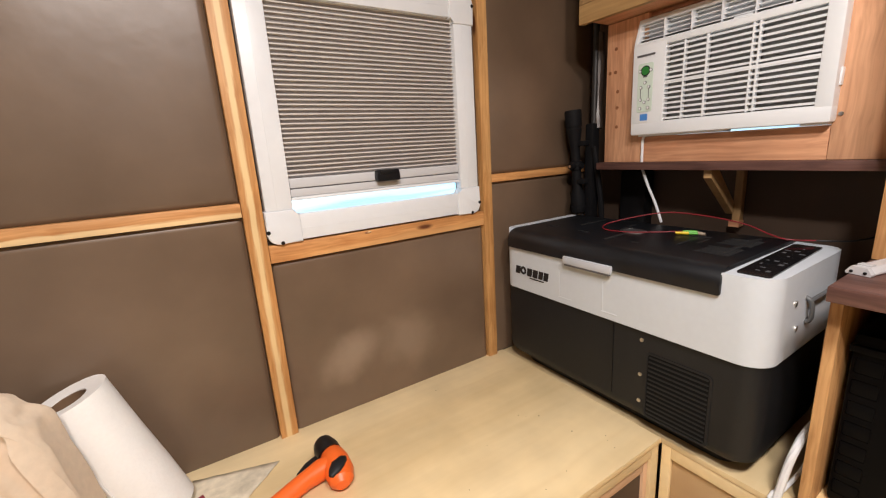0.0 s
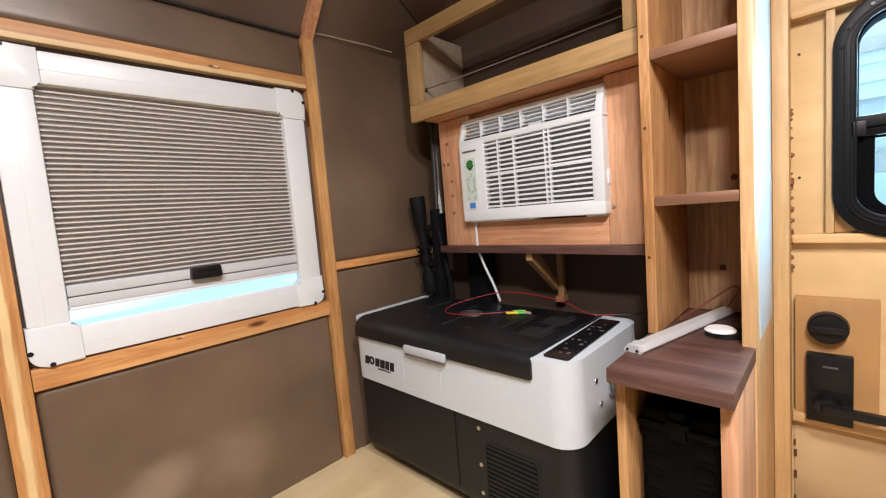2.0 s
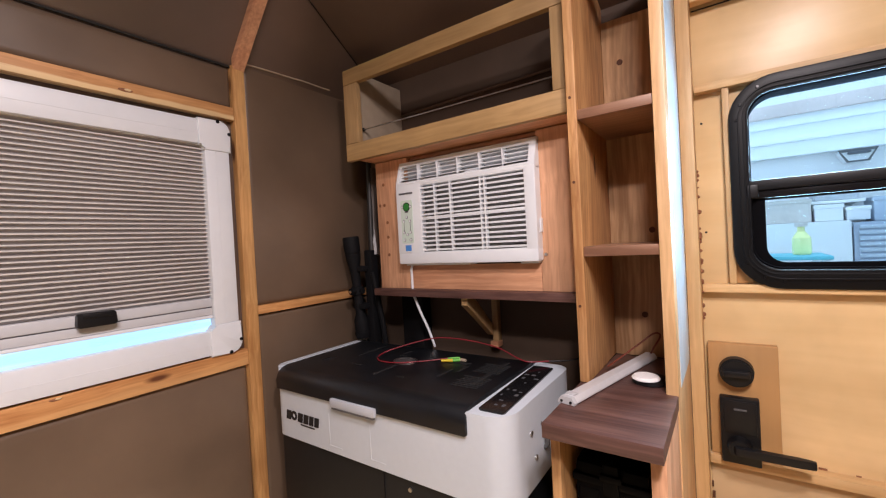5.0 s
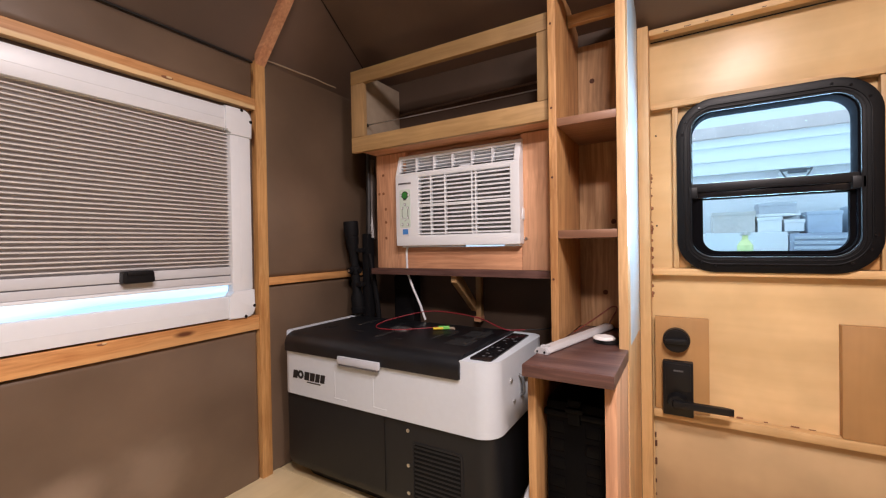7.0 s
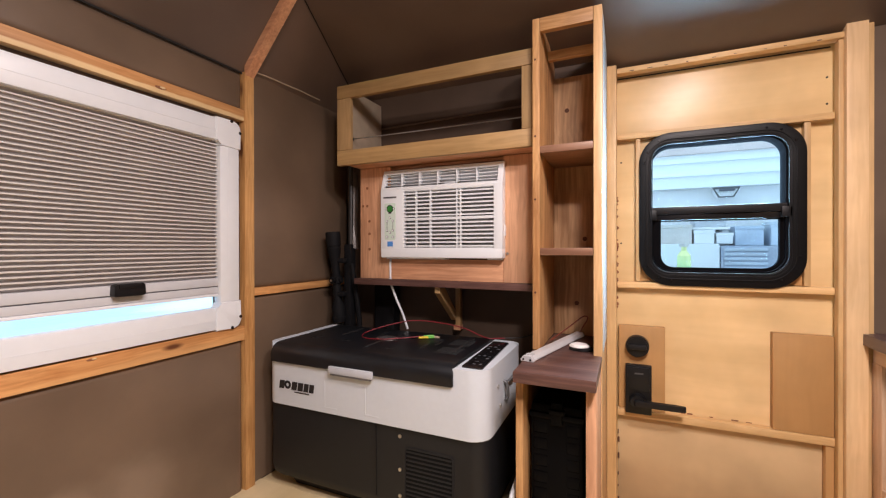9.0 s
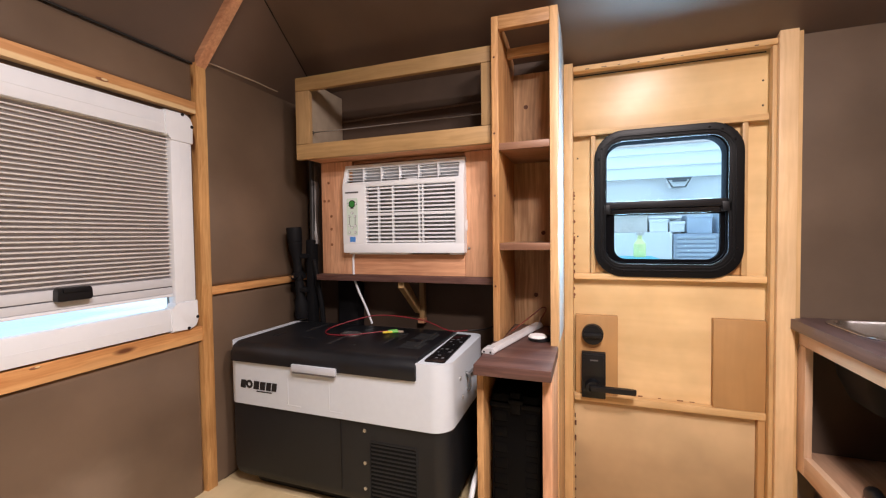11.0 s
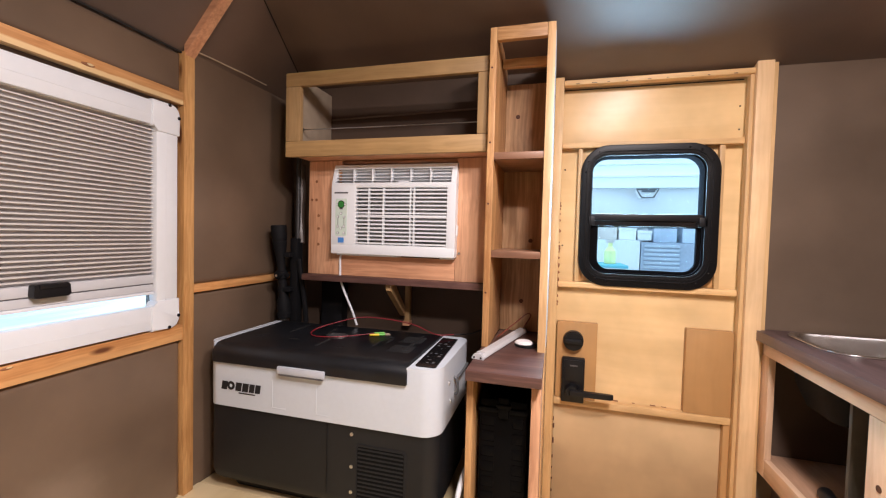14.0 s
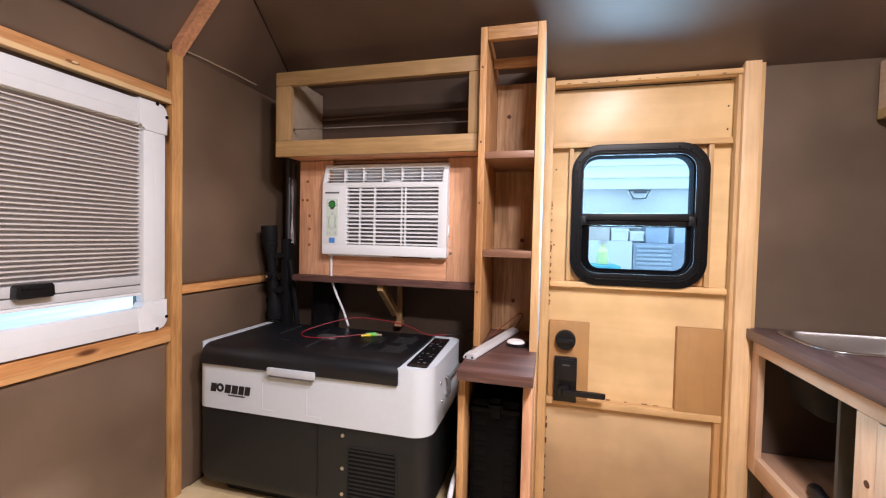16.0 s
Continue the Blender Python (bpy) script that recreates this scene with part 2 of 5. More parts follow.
POPLAR_Z = wood("poplar_upright", (0.36, 0.215, 0.09), (0.54, 0.35, 0.165), "z", grain=22, contrast=0.8)
PINE_Z = wood("pine_upright", (0.60, 0.37, 0.22), (0.79, 0.55, 0.37), "z", grain=20, knots=0.10, contrast=0.8)
POST_Z = wood("pine_door_post", (0.62, 0.39, 0.19), (0.79, 0.55, 0.31), "z", grain=18, knots=0.06, contrast=0.9)
PINE_X = wood("pine_along", (0.60, 0.38, 0.24), (0.79, 0.56, 0.38), "x", grain=20, knots=0.07, contrast=0.8)
JAMB_Z = wood("pine_jamb", (0.58, 0.345, 0.14), (0.77, 0.505, 0.245), "z", grain=30, contrast=0.9)
JAMB_Y = wood("pine_jamb_across", (0.58, 0.345, 0.14), (0.77, 0.505, 0.245), "y", grain=30, contrast=0.9)
BIRCH = wood("birch_plywood", (0.62, 0.41, 0.195), (0.77, 0.545, 0.285), "y", grain=4, rough=0.24, contrast=0.85, figure=0.5, spec=0.15)
BIRCH_TOP = wood("birch_bench_top", (0.72, 0.545, 0.29), (0.86, 0.695, 0.42), "x", grain=8, rough=0.5, contrast=0.8, figure=0.7, knots=0.03)
BIRCH_STAIN = wood("stained_birch", (0.37, 0.235, 0.12), (0.66, 0.46, 0.25), "y", grain=2.2, rough=0.5, contrast=0.8, figure=0.9)
FIR_BACK = wood("fir_back_board", (0.30, 0.165, 0.078), (0.58, 0.37, 0.20), "z", grain=20, knots=0.13, contrast=1.35)
FIR_PLANED = wood("planed_fir_upright", (0.46, 0.26, 0.11), (0.70, 0.45, 0.23), "z", grain=30, rough=0.40, knots=0.08, spec=0.6)
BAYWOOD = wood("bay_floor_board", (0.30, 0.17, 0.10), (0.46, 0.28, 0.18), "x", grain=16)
# bluish daylight sheen put into a base colour, for the tower's outer face
SHEEN_Z = wood("daylight_sheen_face", (0.44, 0.56, 0.64), (0.54, 0.66, 0.74), "z", grain=26, rough=0.35, contrast=0.8)
PLATE = wood("tan_hardboard", (0.45, 0.235, 0.085), (0.53, 0.295, 0.115), "z", grain=10, contrast=0.6)
WALNUT_Y = wood("walnut_laminate", (0.060, 0.026, 0.022), (0.17, 0.085, 0.068), "y", grain=30, rough=0.42)
SHELFWOOD = wood("brown_shelf_board", (0.19, 0.090, 0.052), (0.36, 0.195, 0.115), "y", grain=26, rough=0.45)
FRAMEBLACK = plain("matte_black_frame", (0.0035, 0.0035, 0.004), 0.40, vary=0.2, bump=0.04, spec=0.22)
WALNUT_X = wood("walnut_laminate_along", (0.044, 0.025, 0.025), (0.120, 0.070, 0.063), "x", grain=26, rough=0.38)
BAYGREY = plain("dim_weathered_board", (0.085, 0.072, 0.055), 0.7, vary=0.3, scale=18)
GREYPLY = plain("weathered_plywood", (0.36, 0.29, 0.21), 0.75, vary=0.25, scale=18)
WHITE = plain("white_plastic", (0.75, 0.78, 0.81), 0.34, vary=0.03, bump=0.02)
ACWHITE = plain("ac_white_plastic", (0.79, 0.825, 0.85), 0.32, vary=0.02, bump=0.02)
OFFWHITE = plain("cooler_shell", (0.585, 0.64, 0.695), 0.42, vary=0.03, scale=60, bump=0.06)
CHARCOAL = plain("charcoal_plastic", (0.0080, 0.0094, 0.0116), 0.55, vary=0.15, scale=300, bump=0.15, spec=0.35)
LIDBLACK = plain("lid_plastic", (0.0046, 0.0056, 0.0078), 0.42, vary=0.8, scale=14, bump=0.10)
BLACK = plain("black_plastic", (0.006, 0.006, 0.007), 0.42, vary=0.15, bump=0.04, spec=0.35)
GLOSSBLACK = plain("gloss_black", (0.008, 0.008, 0.009), 0.16, vary=0.1, bump=0.0)
DARK = plain("dark_void", (0.012, 0.011, 0.010), 0.8)
SILVER = plain("aluminium", (0.68, 0.68, 0.69), 0.35, metal=0.25, vary=0.05, scale=80)
GREYTRIM = plain("grey_latch", (0.50, 0.50, 0.51), 0.35, vary=0.04)
LATCHGREY = plain("pale_latch_grey", (0.50, 0.53, 0.58), 0.3, vary=0.03)
STEEL = plain("stainless_steel", (0.62, 0.61, 0.60), 0.22, metal=1.0, vary=0.05, scale=120, bump=0.02)
SCREW = plain("screw_metal", (0.55, 0.54, 0.52), 0.3, metal=1.0)
# pale tone that stands for lamplight on the pleat edges
LIT_CREASE = plain("lit_crease_pale", (0.60, 0.58, 0.55), 0.8, vary=0.05, bump=0)
SHADE = plain("grey_pleated_cloth", (0.44, 0.41, 0.40), 0.85, vary=0.05, scale=200, bump=0.1)
RAILGREY = plain("pale_grey_rail", (0.56, 0.57, 0.59), 0.35, vary=0.03)
RED = plain("red_wire", (0.22, 0.012, 0.02), 0.4)
GREEN = plain("green_connector", (0.10, 0.42, 0.05), 0.4)
YELLOW = plain("yellow_connector", (0.70, 0.52, 0.02), 0.4)
ORANGE = plain("orange_plastic", (0.85, 0.14, 0.02), 0.4, vary=0.05)
PAPER = plain("paper_towel", (0.82, 0.80, 0.77), 0.95, vary=0.03, scale=140, bump=0.3)
CLOTH = plain("beige_cloth", (0.64, 0.50, 0.37), 0.95, vary=0.10, scale=60, bump=0.5)
MARKS = plain("grey_print", (0.10, 0.10, 0.11), 0.5, vary=0.05)
INK = plain("black_print", (0.012, 0.012, 0.014), 0.5, vary=0.05, bump=0)
KNOT = plain("wood_knot", (0.10, 0.035, 0.015), 0.6, vary=0.4, scale=120)
PINKNOT = plain("small_brown_knot", (0.24, 0.095, 0.04), 0.6, vary=0.4, scale=160)
DUSTY = plain("dusty_emboss", (0.0095, 0.0098, 0.0105), 0.7, vary=0.4, scale=60)
MATTE = plain("matte_black", (0.006, 0.006, 0.007), 0.95, vary=0.1, bump=0, spec=0.0)
HANDLE = plain("handle_grey", (0.10, 0.105, 0.11), 0.45)
FAINT = plain("faint_key_print", (0.085, 0.085, 0.09), 0.5, vary=0.05, bump=0)
GREENISH = plain("pale_green_keypad", (0.62, 0.74, 0.66), 0.4, vary=0.03, bump=0)
BLUE = plain("blue_label", (0.06, 0.24, 0.62), 0.4, vary=0.05, bump=0)
DISPLAY = glowing("green_display", (0.02, 0.18, 0.03), 0.12)
CASEBLACK = plain("case_black", (0.005, 0.005, 0.006), 0.7, vary=0.2, bump=0.1, spec=0.2)
CASEGLOSS = plain("case_gloss_black", (0.0028, 0.0028, 0.0034), 0.40, vary=0.2, bump=0.15, spec=0.06)
GAP = plain("ac_inner_grey", (0.24, 0.24, 0.235), 0.6)
GAPLIGHT = plain("ac_outlet_grey", (0.62, 0.63, 0.65), 0.35)


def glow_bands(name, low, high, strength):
    """A pale surface far outside the window that emits its own brightness, with faint level bands."""
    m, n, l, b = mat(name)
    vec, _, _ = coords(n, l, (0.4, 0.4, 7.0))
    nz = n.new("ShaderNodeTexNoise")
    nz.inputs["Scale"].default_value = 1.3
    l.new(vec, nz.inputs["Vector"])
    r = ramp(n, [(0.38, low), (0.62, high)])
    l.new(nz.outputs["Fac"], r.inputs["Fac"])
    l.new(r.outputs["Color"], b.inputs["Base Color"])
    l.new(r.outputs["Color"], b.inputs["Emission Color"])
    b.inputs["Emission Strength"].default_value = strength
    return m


GLASS = clear_glass("window_glass", (0.93, 0.97, 1.0))
COATED = plain("gun_grey", (0.022, 0.020, 0.019), 0.5, vary=0.2)
FOAM = plain("sealing_foam", (0.27, 0.11, 0.05), 0.8, vary=0.2, scale=90, bump=0.4)
PUCK = plain("puck_white", (0.82, 0.81, 0.79), 0.5, vary=0.02)


# ---- building helpers ----
def bm_box(bm, lo, hi, bevel=0.0, seg=2):
    c = [(a + b) / 2 for a, b in zip(lo, hi)]
    r = bmesh.ops.create_cube(bm, size=1.0)
    vs = r["verts"]
    for v in vs:
        v.co = Vector((c[i] + v.co[i] * abs(hi[i] - lo[i]) for i in range(3)))
    if bevel:
        es = list({e for v in vs for e in v.link_edges})
        bmesh.ops.bevel(bm, geom=es, offset=bevel, segments=seg, profile=0.6, affect="EDGES")


def bm_cyl(bm, a, b, r1, r2=None, seg=20, caps=True):
    a, b = Vector(a), Vector(b)
    d = b - a
    m = Matrix.Translation((a + b) / 2) @ d.to_track_quat("Z", "Y").to_matrix().to_4x4()
    bmesh.ops.create_cone(bm, cap_ends=caps, segments=seg, radius1=r1, radius2=r1 if r2 is None else r2, depth=d.length, matrix=m)


def outline(pts, r, seg=6):
    """A closed 2D outline whose corners are rounded by r (one number, or one for each corner)."""
    out = []
    n = len(pts)
    for i, p in enumerate(pts):
        rr = r[i] if isinstance(r, (list, tuple)) else r
        p = Vector(p)
        a, b = (Vector(pts[i - 1]) - p), (Vector(pts[(i + 1) % n]) - p)
        if rr <= 0:
            out.append(p)
            continue
        a.normalize(), b.normalize()
        ang = a.angle(b) / 2
        cut = rr / math.tan(ang)
        c = p + (a + b).normalized() * rr / math.sin(ang)
        s, e = p + a * cut - c, p + b * cut - c
        full = s.angle_signed(e) if s.length and e.length else 0
        for k in range(seg + 1):
            v = s.copy()
            v.rotate(Matrix.Rotation(-full * k / seg, 2))
            out.append(c + v)
    return out


def bm_prism(bm, pts, axis, lo, hi, bevel=0.0):
    """Extrude a 2D outline along an axis. x: (y, z) outline, y: (x, z), z: (x, y)."""
    def place(p, h):
        return {"x": (h, p[0], p[1]), "y": (p[0], h, p[1]), "z": (p[0], p[1], h)}[axis]
    a = [bm.verts.new(place(p, lo)) for p in pts]
    b = [bm.verts.new(place(p, hi)) for p in pts]
    n = len(pts)
    f1, f2 = bm.faces.new(a), bm.faces.new(b[::-1])
    side = [bm.faces.new((a[i], b[i], b[(i + 1) % n], a[(i + 1) % n])) for i in range(n)]
    if bevel:
        es = list(f1.edges) + list(f2.edges)
        bmesh.ops.bevel(bm, geom=es, offset=bevel, segments=2, profile=0.6, affect="EDGES")
    bmesh.ops.recalc_face_normals(bm, faces=bm.faces[:])


def bm_ring(bm, outer, inner, axis, lo, hi, bevel=0.0):
    """A frame between two outlines with as many points each."""
    def place(p, h):
        return {"x": (h, p[0], p[1]), "y": (p[0], h, p[1]), "z": (p[0], p[1], h)}[axis]
    v = [[bm.verts.new(place(p, h)) for p in ring] for ring, h in ((outer, lo), (outer, hi), (inner, hi), (inner, lo))]
    n = len(outer)
    for k in range(4):
        a, b = v[k], v[(k + 1) % 4]
        for i in range(n):
            bm.faces.new((a[i], a[(i + 1) % n], b[(i + 1) % n], b[i]))
    if bevel:
        es = [e for k in range(4) for i in range(n) for e in [bm.edges.get((v[k][i], v[k][(i + 1) % n]))] if e]
        bmesh.ops.bevel(bm, geom=es, offset=bevel, segments=2, profile=0.6, affect="EDGES")
    bmesh.ops.recalc_face_normals(bm, faces=bm.faces[:])


def bm_tube(bm, pts, r, seg=8, steps=6):
    """A round cord through points, smoothed."""
    P = [Vector(p) for p in pts]
    path = []
    for i in range(len(P) - 1):
        p0, p1, p2, p3 = P[max(i - 1, 0)], P[i], P[i + 1], P[min(i + 2, len(P) - 1)]
        for k in range(steps):
            t = k / steps
            path.append(0.5 * ((2 * p1) + (p2 - p0) * t + (2 * p0 - 5 * p1 + 4 * p2 - p3) * t * t + (3 * p1 - p0 - 3 * p2 + p3) * t ** 3))
    path.append(P[-1])
    rings = []
    for i, p in enumerate(path):
        d = (path[min(i + 1, len(path) - 1)] - path[max(i - 1, 0)]).normalized()
        s = d.cross(Vector((0.13, 0.21, 0.97))).normalized()
        u = s.cross(d)
        rings.append([bm.verts.new(p + (s * math.cos(a) + u * math.sin(a)) * r) for a in [2 * math.pi * j / seg for j in range(seg)]])
    for a, b in zip(rings, rings[1:]):
        for j in range(seg):
            bm.faces.new((a[j], a[(j + 1) % seg], b[(j + 1) % seg], b[j]))
    bm.faces.new(rings[0][::-1]), bm.faces.new(rings[-1])


def mesh_ob(name, bm, material, smooth=True):
    bmesh.ops.recalc_face_normals(bm, faces=bm.faces[:])
    lo = Vector([min(v.co[i] for v in bm.verts) for i in range(3)])
    hi = Vector([max(v.co[i] for v in bm.verts) for i in range(3)])
    c = (lo + hi) / 2
    bmesh.ops.translate(bm, vec=-c, verts=bm.verts[:])
    me = bpy.data.meshes.new(name)
    bm.to_mesh(me)
    bm.free()
    me.materials.append(material)
    if smooth:
        me.shade_smooth()
        me.set_sharp_from_angle(angle=radians(32))
    ob = new(name, me)
    ob.location = c
    return ob


def world_place(ob):
    p = Vector((0, 0, 0))
    while ob:
        p += ob.location
        ob = ob.parent
    return p


def thing(name, base, label, category, group="", kind=""):
    ob = new(name)
    ob.empty_display_size = 0.05
    ob.location = base
    return tagged(ob, label, category, group, kind)


def part(name, bm, material, parent, label="", smooth=True):
    ob = mesh_ob(name, bm, material, smooth)
    ob.location = ob.location - world_place(parent)
    ob.parent = parent
    if label:
        ob["label"] = label
    return ob


def single(name, bm, material, label, category, group="", kind=""):
    return tagged(mesh_ob(name, bm, material), label, category, group, kind)


def boxp(name, lo, hi, material, parent, bevel=0.0015, label=""):
    bm = bmesh.new()
    bm_box(bm, lo, hi, bevel)
    return part(name, bm, material, parent, label)


def cylp(name, a, b, r, material, parent, r2=None, seg=20, bevel=0.0, label=""):
    bm = bmesh.new()
    bm_cyl(bm, a, b, r, r2, seg)
    if bevel:
        bmesh.ops.bevel(bm, geom=[e for e in bm.edges if len(e.link_faces) == 2 and e.calc_face_angle() > 1], offset=bevel, segments=2, affect="EDGES")
    return part(name, bm, material, parent, label)


def tubep(name, pts, r, material, parent, label="", seg=8):
    bm = bmesh.new()
    bm_tube(bm, pts, r, seg)
    return part(name, bm, material, parent, label)


def padded(name, u0, u1, v0, v1, face, back, axis, material, parent, seed=0):
    """An upholstered panel: flat in the middle with soft rolled edges and slight waves. axis y: (u, v) = (x, z); axis x: (y, z)."""
    bm = bmesh.new()
    nu, nv = max(8, int((u1 - u0) / 0.03)), max(8, int((v1 - v0) / 0.03))
    def steps(a, b, n):
        e = [0, 0.003, 0.008, 0.016]
        return [a + k for k in e] + [a + 0.016 + (b - a - 0.032) * i / n for i in range(1, n)] + [b - k for k in e[::-1]]
    us, vs = steps(u0, u1, nu), steps(v0, v1, nv)
    sign = 1 if back > face else -1
    grid = []
    for u in us:
        row = []
        for v in vs:
            d = min(u - u0, u1 - u, v - v0, v1 - v)
            drop = 0.007 * max(0.0, 1 - d / 0.012) ** 2
            w = 0.0022 * noise.noise(Vector((u * 5 + seed, v * 5, seed * 3.1))) * min(1, d / 0.05)
            y = face + sign * (drop + w)
            row.append(bm.verts.new((u, y, v) if axis == "y" else (y, u, v)))
        grid.append(row)
    for a, b in zip(grid, grid[1:]):
        for j in range(len(vs) - 1):
            bm.faces.new((a[j], a[j + 1], b[j + 1], b[j]))
    rim = [e for e in bm.edges if len(e.link_faces) == 1]
    ex = bmesh.ops.extrude_edge_only(bm, edges=rim)
    for v in [g for g in ex["geom"] if isinstance(g, bmesh.types.BMVert)]:
        v.co[1 if axis == "y" else 0] = back
    return part(name, bm, material, parent)


def slab_with_hole(bm, axis, lo, hi, u, v, hole):
    """A wall between lo and hi along axis, spanning u and v, with a rectangular opening."""
    (u0, u1), (v0, v1), (a0, a1, b0, b1) = u, v, hole
    bm_ring(bm, [(u0, v0), (u1, v0), (u1, v1), (u0, v1)], [(a0, b0), (a1, b0), (a1, b1), (a0, b1)], axis, lo, hi)


# ---- the shell of the trailer ----
def ceil_z(x):
    return 1.818 + 0.335 * (1.45 - max(x, 0.35))


bm = bmesh.new()
bm_box(bm, (-1.7, -1.2, -0.60), (1.52, 1.19, 0.0))
single("floor", bm, BIRCH_TOP, "plain plywood floor of the trailer", "floor", kind="structure")

# wall with the shaded window
bm = bmesh.new()
slab_with_hole(bm, "y", 1.141, 1.19, (-1.7, 1.52), (0.0, 2.3), (0.205, 0.780, 0.98, 1.55))
wall_left = single("wall_left", bm, VINYL_DARK, "brown fabric wall with timber battens", "wall", kind="structure")
WL = wall_left
WY = 1.126
padded("panel", -0.62, 0.099, 1.046, 1.762, WY, 1.142, "y", VINYL, WL, 1)
padded("panel", -0.62, 0.099, 0.378, 1.010, WY, 1.142, "y", VINYL, WL, 2)
padded("panel", 0.148, 0.839, 1.640, 1.756, WY, 1.142, "y", VINYL, WL, 3)
padded("panel", 0.148, 0.839, 0.378, 0.882, WY, 1.142, "y", VINYL_GLARE, WL, 4)
padded("panel", 0.879, 1.402, 1.051, 1.788, WY, 1.142, "y", VINYL, WL, 5)
padded("panel", 0.879, 1.402, 0.378, 1.023, WY, 1.142, "y", VINYL, WL, 6)
BY = 1.113
boxp("batten", (0.1005, BY, 0.378), (0.1465, 1.140, 1.80), BATTEN_Z, WL, 0.002)
boxp("batten", (0.840, BY, 0.378), (0.877, 1.140, 1.765), BATTEN_Z2, WL, 0.002)
boxp("batten", (0.1475, BY + 0.002, 1.601), (0.839, 1.140, 1.638), BATTEN_X, WL, 0.002)
boxp("batten", (0.1475, BY + 0.002, 0.884), (0.839, 1.140, 0.930), BATTEN_X2, WL, 0.002)
boxp("batten", (-0.62, BY + 0.002, 1.011), (0.0995, 1.140, 1.045), BATTEN_X, WL, 0.002)
boxp("batten", (0.878, BY + 0.002, 1.024), (1.398, 1.140, 1.050), BATTEN_X2, WL, 0.002)

chip = random.Random(17)
for x, z, size in ((0.576, 1.617, 1.0), (0.417, 0.924, 0.7)):
    # splintered knot in a batten
    for dx, dz, a, b, m_ in ((0, 0, 0.016, 0.0045, PINKNOT), (0.004, 0.0012, 0.008, 0.003, BIRCH_TOP)):
        bm = bmesh.new()
        bmesh.ops.create_icosphere(bm, subdivisions=2, radius=1.0)
        for v in bm.verts:
            v.co = Vector((x + dx + v.co.x * a * size * (1 + 0.3 * noise.noise(v.co * 2)), BY + 0.002 - dx * 0.25 + v.co.y * 0.0016, z + dz + v.co.z * b * size))
        part("splintered_knot", bm, m_, WL)

# wall with the air conditioner and the door
bm = bmesh.new()
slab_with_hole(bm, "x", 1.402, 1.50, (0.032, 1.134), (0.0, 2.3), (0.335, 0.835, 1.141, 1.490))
wall_end = single("wall_end", bm, VINYL_DIM, "brown fabric end wall beside the door", "wall", kind="structure")
bm = bmesh.new()
bm_box(bm, (1.455, -1.20, 0.0), (1.52, -0.672, 2.3))
bm_box(bm, (1.47, -0.672, 1.811), (1.52, 0.031, 2.3))
single("wall_end_2", bm, VINYL_END_DIM, "brown fabric wall above the counter", "wall", kind="structure")
bm = bmesh.new()
bm_box(bm, (-1.7, -1.25, 0.0), (1.454, -1.15, 2.3))
single("wall_right", bm, VINYL, "brown fabric side wall behind the counter", "wall", kind="structure")
bm = bmesh.new()
bm_box(bm, (-1.75, -1.15, 0.0), (-1.65, 1.140, 2.3))
single("wall_rear", bm, VINYL, "brown fabric rear wall", "wall", kind="structure")

# ceiling: a main slope that rises from the end wall and a steeper one along the window wall
bm = bmesh.new()
xs = [1.50, 1.30, 1.0, 0.7, 0.5, 0.35, 0.1, -0.6, -1.7]
S, ZW, YW = 1.15, 1.757, 1.140
ridge = [(x, YW - (ceil_z(x) - ZW) / S, ceil_z(x)) for x in xs]
a = [bm.verts.new((x, YW + 0.02, ZW - 0.02 * S)) for x in xs]
h = [bm.verts.new(p) for p in ridge]
h2 = [bm.verts.new((p[0], p[1], p[2])) for p in ridge]
c = [bm.verts.new((x, -1.20, ceil_z(x))) for x in xs]
for i in range(len(xs) - 1):
    bm.faces.new((a[i], a[i + 1], h[i + 1], h[i]))
    bm.faces.new((h2[i], h2[i + 1], c[i + 1], c[i]))
ex = bmesh.ops.extrude_face_region(bm, geom=bm.faces[:])
for v in [g for g in ex["geom"] if isinstance(g, bmesh.types.BMVert)]:
    v.co.z += 0.05
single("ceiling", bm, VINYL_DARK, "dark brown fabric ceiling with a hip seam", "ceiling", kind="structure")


def slope_z(y):
    return ZW + S * (YW - y)


# rafter batten that carries the post on up the side slope, and the piping in the ceiling seam
bm = bmesh.new()
y0, y1 = 1.118, 0.80
t = 0.034
for xa in (0.842,):
    v = [bm.verts.new(p) for p in ((xa, y0, slope_z(y0) - t), (xa + 0.036, y0, slope_z(y0) - t), (xa + 0.036, y1, slope_z(y1) - t), (xa, y1, slope_z(y1) - t),
                                   (xa, y0, slope_z(y0) + 0.004), (xa + 0.036, y0, slope_z(y0) + 0.004), (xa + 0.036, y1, slope_z(y1) + 0.004), (xa, y1, slope_z(y1) + 0.004))]
    for f in ((0, 1, 2, 3), (4, 7, 6, 5), (0, 4, 5, 1), (1, 5, 6, 2), (2, 6, 7, 3), (3, 7, 4, 0)):
        bm.faces.new([v[i] for i in f])
bmesh.ops.bevel(bm, geom=bm.edges[:], offset=0.0015, segments=2, affect="EDGES")
tagged(mesh_ob("trim", bm, CEDAR_Y), "thin cedar batten running up the ceiling slope", "trim", kind="structure")
bm = bmesh.new()
bm_tube(bm, [(x, y - 0.002, z - 0.001) for x, y, z in ridge[:6]], 0.0022, 6, 2)
tagged(mesh_ob("trim", bm, DARK), "dark piping in the hip seam of the ceiling", "trim", kind="structure")
bm = bmesh.new()
